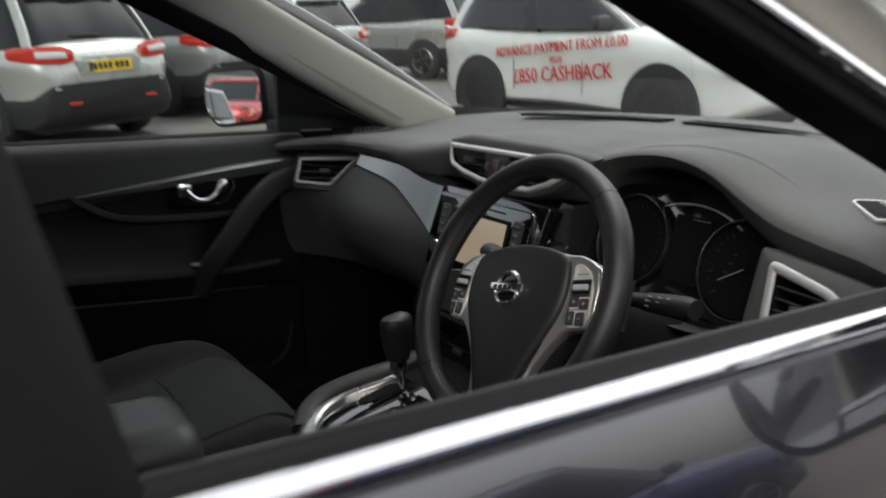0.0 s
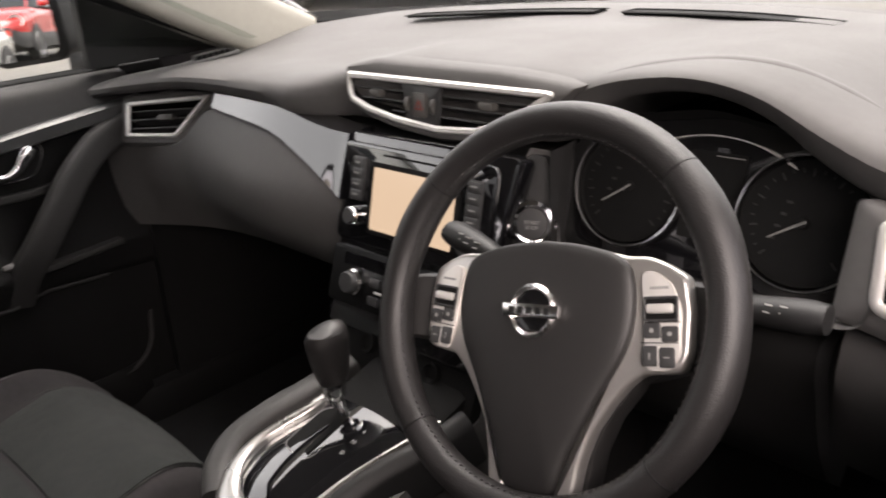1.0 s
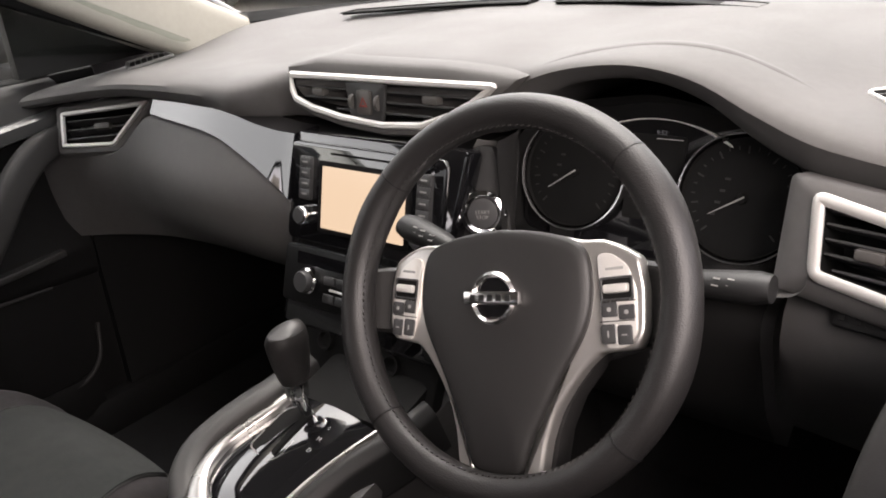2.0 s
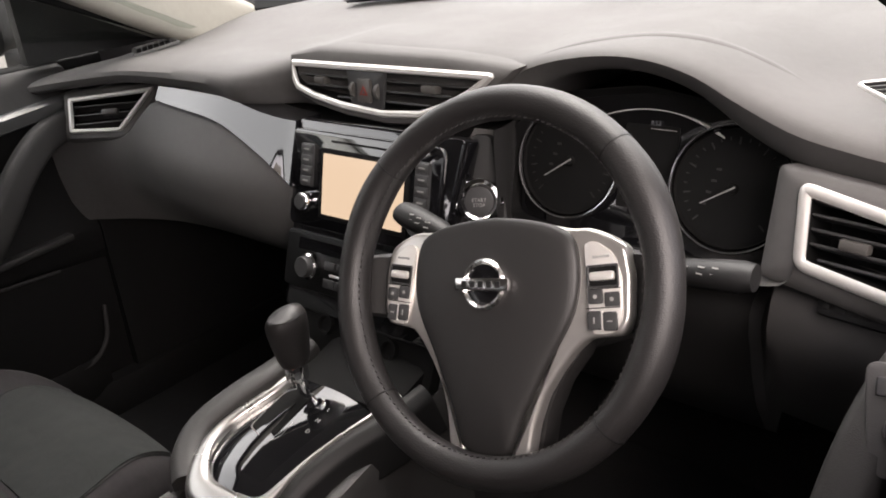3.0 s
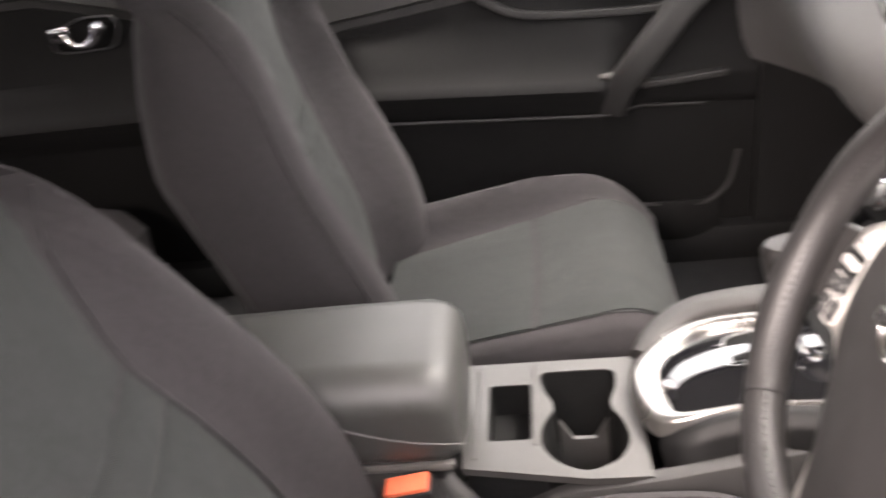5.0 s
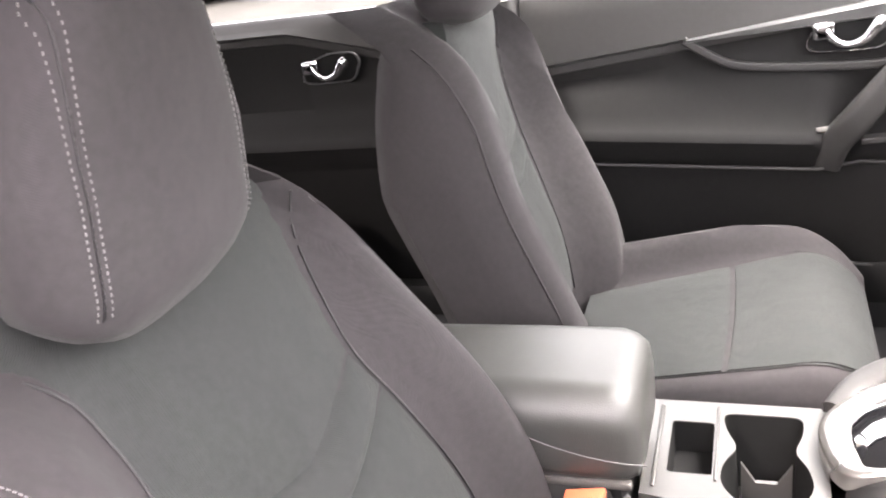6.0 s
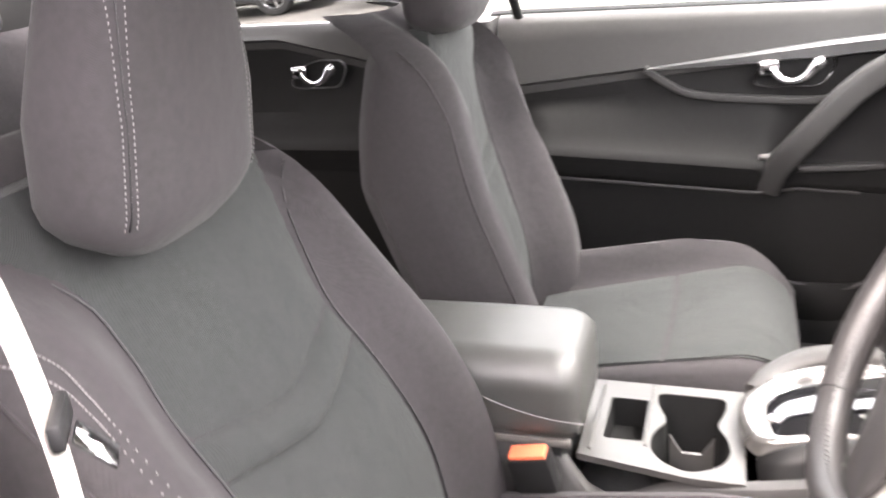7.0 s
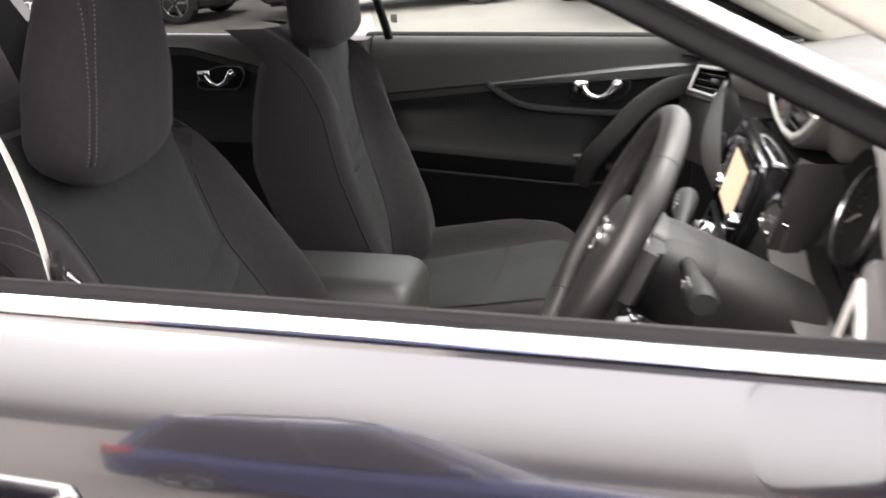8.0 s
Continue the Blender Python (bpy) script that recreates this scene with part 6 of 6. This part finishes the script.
def parked_car(name, label, place, paint_m, L=4.35, Wd=1.80, H=1.64, suv=True, cladding=True, plate=PLATE_Y, arch=.385, rim_m=None, mirror_m=None):
    """A parked car built round its own middle: x ahead, y left, z up."""
    c = thing(name, label, "car", "parked cars")
    w, h0 = Wd / 2, (.30 if suv else .22)
    belt = 1.06 if suv else .95
    us = [-.5, -.499, -.495, -.488, -.478, -.46, -.43, -.40, -.35, -.30, -.22, -.15, -.07, 0, .07, .12, .16, .20, .25, .30, .36, .40, .43, .455, .475, .489, .497, .5]
    xs = np.array(us) * L
    ft = table([-.5, -.495, -.485, -.465, -.42, -.34, -.2, 0, .15, .22, .32, .40, .455, .485, .5], [.80, .90, .98, belt + .005, belt + .03, belt + .04, belt + .03, belt + .015, belt, belt - .01, belt - .06, belt - .12, belt - .20, belt - .30, belt - .42])
    fw = table([-.5, -.497, -.49, -.475, -.45, -.40, -.33, -.22, -.1, 0, .12, .24, .33, .40, .44, .47, .488, .5], [.66, .75, .83, .895, .95, .99, 1.005, .99, .975, .975, .98, .99, 1.0, .975, .93, .85, .75, .58])
    fb = table([-.5, -.47, -.4, 0, .4, .47, .5], [h0 + .14, h0 + .03, h0, h0, h0, h0 + .03, h0 + .12])
    rings = []
    for u, x in zip(us, xs):
        zt_, ww, zb = ft(u), fw(u) * w, fb(u)
        hh_ = zt_ - zb
        half = [(ww * .88, zb), (ww * .965, zb + .06 * hh_), (ww * .985, zb + .20 * hh_), (ww * .972, zb + .36 * hh_), (ww * .978, zb + .50 * hh_), (ww * .996, zb + .64 * hh_), (ww * .998, zb + .74 * hh_), (ww * .975, zb + .85 * hh_),
                (ww * .93, zb + .93 * hh_), (ww * .86, zb + .98 * hh_), (ww * .70, zt_ + .012), (ww * .35, zt_ + .03)]
        rings.append([(x, -a, b) for a, b in half] + [(x, a, b) for a, b in half[::-1]])
    part("body", loft(rings), paint_m, c)
    if cladding:
        rings = []
        for u, x in zip(us, xs):
            ww, zb, e = fw(u) * w, fb(u), .012
            dx = (.012 if x > 0 else -.012) * (abs(u) > .48)
            half = [(ww * .86, zb - .06), (ww * .985 + e * .5, zb - .02), (ww * .99 + e, zb + .12), (ww * .985 + e, zb + .22), (ww * .97 + e * .4, zb + .26)]
            rings.append([(x + dx, -a, b) for a, b in half] + [(x + dx, a, b) for a, b in half[::-1]])
        part("cladding", loft(rings), CLAD, c, "dark plastic lower cladding")
    # dark glasshouse under a painted roof, with painted pillars at its corners
    xr0, xr1, xf1, xf0 = -.462 * L, -.385 * L, .02 * L, .215 * L
    zb_ = belt - .02
    gh = lambda t: car_outline(xr0 + (xr1 - xr0) * t ** 1.2, xf0 + (xf1 - xf0) * t, w * (.84 - .13 * t), w * (.945 - .205 * t), w * (.84 - .15 * t))
    hz = lambda t: zb_ + (H - .055 - zb_) * t
    part("glasshouse", loft([[(x, y, hz(t)) for x, y in gh(t)] for t in (0, .2, .4, .6, .8, .92, 1.0)]), CAR_GLASS, c, "dark car windows")
    xm = .5 * (xr1 + xf1)
    part("roof", loft([[(xm + (x - xm) * g, y * g, z) for x, y in gh(tt)] for g, tt, z in ((1.015, .93, hz(.93)), (1.02, .965, hz(.965)), (1.0, 1, H - .045), (.94, 1, H - .025), (.80, 1, H - .010), (.5, 1, H - .002), (.1, 1, H))]), paint_m, c)
    for s in (-1, 1):
        def rib(k, wd, out, mt, nm):
            n_ = len(gh(0))
            idx = k if s > 0 else (n_ - k) % n_
            pth = [Vector((*gh(t)[idx], hz(t))) for t in np.linspace(0, 1, 7)]
            part(nm, sweep([p + Vector((0, s * out, 0)) for p in pth], rounded(rect(wd, .03), .012), (0, s, .3)), mt, c)
        rib(8, .17, -.008, paint_m, "rear_pillar")
        rib(21, .055, -.006, paint_m, "front_pillar")
        rib(15, .08, -.012, CLAD, "centre_pillar")
        part("sill_strip", sweep([(u * L, s * w * v, hz(.02) + .005) for u, v in ((-.40, .90), (-.25, .945), (-.08, .95), (.08, .945), (.15, .90))], rounded(rect(.012, .022), .004), (0, 0, 1)), CLAD, c)
        part("door_handle", box(.17, .03, .03, pose(-.02 * L, s * w * .985, belt - .12), .01), paint_m, c)
        part("door_gap", box(.004, .006, .50, pose(.075 * L, s * w * .968, .68)), CLAD, c)
        part("door_gap", box(.004, .006, .50, pose(-.165 * L, s * w * .972, .68)), CLAD, c)
        part("wing_mirror", box(.13, .19, .13, pose(.150 * L, s * (w + .05), belt + .06), .045, 3), mirror_m or paint_m, c)
        part("roof_bar", sweep([(-.32 * L, s * w * .66, H - .035), (-.28 * L, s * w * .67, H + .005), (-.08 * L, s * w * .68, H + .015), (.0, s * w * .67, H - .035)], circle(.014, 8), (0, 0, 1)), CLAD, c)
        for wxx in (-.300 * L, .305 * L):
            lip = [(math.cos(a) * arch, math.sin(a) * arch) for a in np.linspace(-.35, math.pi + .35, 26)]
            part("wheel_arch", slab(lip, .045, Matrix(((1, 0, 0, wxx), (0, 0, s, s * (w - .030)), (0, 1, 0, .335), (0, 0, 0, 1))), .012), CLAD, c)
            wh = new("wheel")
            wh.parent = c
            mwl = Matrix(((1, 0, 0, wxx), (0, 0, s, s * (w - .095)), (0, 1, 0, .335), (0, 0, 0, 1)))
            part("tyre", lathe([(.215, .09), (.24, .122), (.30, .125), (.328, .11), (.335, .06), (.335, -.06), (.30, -.1)], 36, mwl), TYRE, wh)
            part("rim", lathe([(0, .07), (.05, .085), (.06, .06), (.17, .05), (.20, .10), (.222, .105), (.222, .05)], 32, mwl), HARD_BLACK, wh)
            for k in range(5):
                part("rim_spoke", box(.19, .055, .03, mwl @ pose(.115 * math.cos(k * 1.2566), .115 * math.sin(k * 1.2566), .095, 0, 0, math.degrees(k * 1.2566)), .012), rim_m or ALLOY, wh)
            part("rim_lip", lathe([(.20, .10), (.212, .118), (.225, .108), (.225, .08)], 32, mwl), rim_m or ALLOY, wh)
        # tail lamp that tapers inward over the tailgate and wraps round the corner
        lamp = []
        for k in np.linspace(0, 1, 15):
            u = -.4985 + .0 * k if k < .45 else -.4985 + .088 * ((k - .45) / .55) ** 1.6
            half_w = fw(max(u, -.4985)) * w
            y = .46 * w + (half_w * .985 - .46 * w) * min(1, k / .62) ** .9
            hgt = .030 + .055 * math.sin(math.pi * min(1, .12 + .80 * k)) ** .8
            zc_ = belt - .085 + .035 * k
            out = .020
            dirx, diry = (-1, 0) if k < .3 else (-(1 - (k - .3) / .7), (k - .3) / .7)
            x = u * L
            lamp.append([(x + dirx * o, s * (y + diry * o), zc_ + v) for o, v in ((-.05, -hgt), (out * .6, -hgt), (out, -hgt * .5), (out, hgt * .5), (out * .5, hgt), (-.05, hgt))])
        tl_ = part("tail_lamp", loft(lamp), RED_LENS, c, "red and clear tail lamp")
        part("lamp_insert", loft([[(x + (-.006 if q in (2, 3) else 0), y * 1.004, .5 * (z + sum(v[2] for v in r) / 6)) for q, (x, y, z) in enumerate(r)] for r in lamp[3:10]]), CLEAR_LENS, tl_, "clear lamp insert")
        # round-cornered head lamp on the wing
        hl = lathe([(0, .035), (.06, .030), (.105, .012), (.125, -.01), (.13, -.05)], 24, plane_at((.462 * L, s * w * .80, belt - .30), (-.55, s * .83, 0), (-.35, 0, 1)))
        part("head_lamp", hl, CLEAR_LENS, c, "clear round head lamp")
    # tail details
    mpl = Matrix(((0, 0, -1, -.5 * L - .006), (-1, 0, 0, 0), (0, 1, 0, belt - .21), (0, 0, 0, 1)))
    part("tailgate_hollow", slab(rounded([(-.36, -.09), (.36, -.09), (.40, .09), (-.40, .09)], .03), .006, mpl @ pose(0, 0, -.004), .003), paint_m, c)
    pl = part("number_plate", slab(rect(.52, .112, .01), .008, mpl @ pose(0, 0, .003)), plate, c, "rear number plate with dark bars")
    for i in range(7):
        part("plate_bar", slab(rect(.045, .07), .002, mpl @ pose(-.19 + .062 * i + (.02 if i > 3 else 0), 0, .011)), INK_AND_SHADE, pl)
    part("plate_bar", slab(rect(.04, .10), .002, mpl @ pose(-.238, 0, .011)), BLUE_P, pl)
    part("tail_strip", box(.02, .66, .030, pose(-.5 * L - .004, 0, belt - .115), .010), paint_m, c)
    part("bumper_fold", box(.03, Wd * .74, .03, pose(-.5 * L + .004, 0, h0 + .36), .013), paint_m, c)
    part("reflector", box(.012, .14, .025, pose(-.5 * L - .014, -.52 * w, h0 + .20), .005), RED_LENS, c)
    part("reflector", box(.012, .14, .025, pose(-.5 * L - .014, .52 * w, h0 + .20), .005), RED_LENS, c)
    part("rear_wiper", box(.02, .35, .02, pose(-.452 * L, .1, belt + .10), .006), INK_AND_SHADE, c)
    part("spoiler", box(.20, Wd * .60, .03, pose(-.385 * L, 0, H - .055, 0, 6, 0), .012), paint_m, c)
    part("grille", box(.03, .9, .16, pose(.494 * L, 0, .55), .02), INK_AND_SHADE, c)
    # added black box that stands in for the shade under the car
    part("underfloor_shade", box(L * .9, Wd * .80, .12, pose(0, 0, .26), .02), INK_AND_SHADE, c)
    c.matrix_world = SLOPE @ place
    return c


H0 = 205
row = lambda k, dx=0.0: pose(-10.3 - 1.15 * k + dx * math.cos(radians(H0)), .45 + 2.45 * k + dx * math.sin(radians(H0)), 0, 0, 0, H0)
parked_car("parked_suv", "silver five-door crossover seen from behind, red tail lamps", row(0), SILVER)
parked_car("parked_car", "mid-grey family crossover in the parked row", row(1, .6), GREY_P)
parked_car("parked_car", "dark grey hatchback in the parked row", row(2, 1.2), GREY_P, H=1.5, suv=False, cladding=False)
parked_car("parked_suv", "silver crossover further along the parked row", row(3), SILVER)
parked_car("parked_car", "black crossover parked side-on across the yard", pose(-12.2, -3.6, 0, 0, 0, 97), BLACK_P)
parked_car("parked_car", "dark hatchback parked side-on across the yard", pose(-12.4, -8.6, 0, 0, 0, 93), BLACK_P, suv=False, cladding=False, H=1.5)
parked_car("parked_car", "silver hatchback parked behind, seen in the door mirror", behind(-6.35, -11.6, 86), SILVER, suv=False, cladding=False, H=1.5)
parked_car("parked_car", "white crossover parked behind, seen in the door mirror", behind(-9.2, -14.4, 88), WHITE_P)
parked_car("parked_car", "red crossover parked behind, seen in the door mirror", behind(-6.9, -17.2, 87), RED_P)
parked_car("parked_car", "dark grey estate car parked beyond the white car", pose(-10.6, 9.2, 0, 0, 0, 200), BLACK_P, L=4.6, H=1.55)
white = parked_car("advert_car", "white compact crossover with red advertising on its doors", pose(-5.57, 5.98, 0, 0, 0, 3), WHITE_P, L=4.3, H=1.57, cladding=False, arch=.44, rim_m=HARD_BLACK, mirror_m=CLAD)
# advert on the right flank (y negative side)
msn = Matrix(((1, 0, 0, 0), (0, 0, -1, -.902), (0, 1, 0, 0), (0, 0, 0, 1)))
lettering("advert_text", "ADVANCE PAYMENT FROM £0.00", .145, msn @ pose(-.02, .88, 0, 0, 0, 5), SIGN_RED, white, .003, squeeze=.89)
lettering("advert_text", "PLUS", .085, msn @ pose(-.02, .755, .0, 0, 0, 5), SIGN_RED, white, .003)
lettering("advert_text", "£850 CASHBACK", .215, msn @ pose(.03, .615, .0, 0, 0, 5), SIGN_RED, white, .003, squeeze=.9)
parked_car("parked_car", "dark blue car across the yard", pose(6.2, -1.2, 0, 0, 0, 100), BLUE_P, suv=False, cladding=False)
parked_car("parked_car", "dark blue crossover across the yard", pose(6.6, 3.6, 0, 0, 0, 95), BLUE_P)
# low white building behind the row
bld = thing("showroom", "low white showroom building far behind the parked row", "building")
mb_ = SLOPE @ pose(-30, -13, 0, 0, 0, 28)
part("wall", box(26, 10, 5, mb_ @ pose(0, 0, 2.5), .05), WHITE_P, bld)
part("roof", box(26.6, 10.6, .4, mb_ @ pose(0, 0, 5.2), .05), GREY_P, bld)
for i in range(8):
    w_ = part("window", box(2.5, .12, 3.2, mb_ @ pose(-10.5 + 3 * i, -5.02, 1.8), .02), CAR_GLASS, bld)
    part("window_frame", box(2.7, .10, .12, mb_ @ pose(-10.5 + 3 * i, -5.05, 3.45), .02), CLAD, w_)
for i in range(3):
    part("window", box(.12, 2.3, 3.2, mb_ @ pose(13.02, -3 + 3 * i, 1.8), .02), CAR_GLASS, bld)
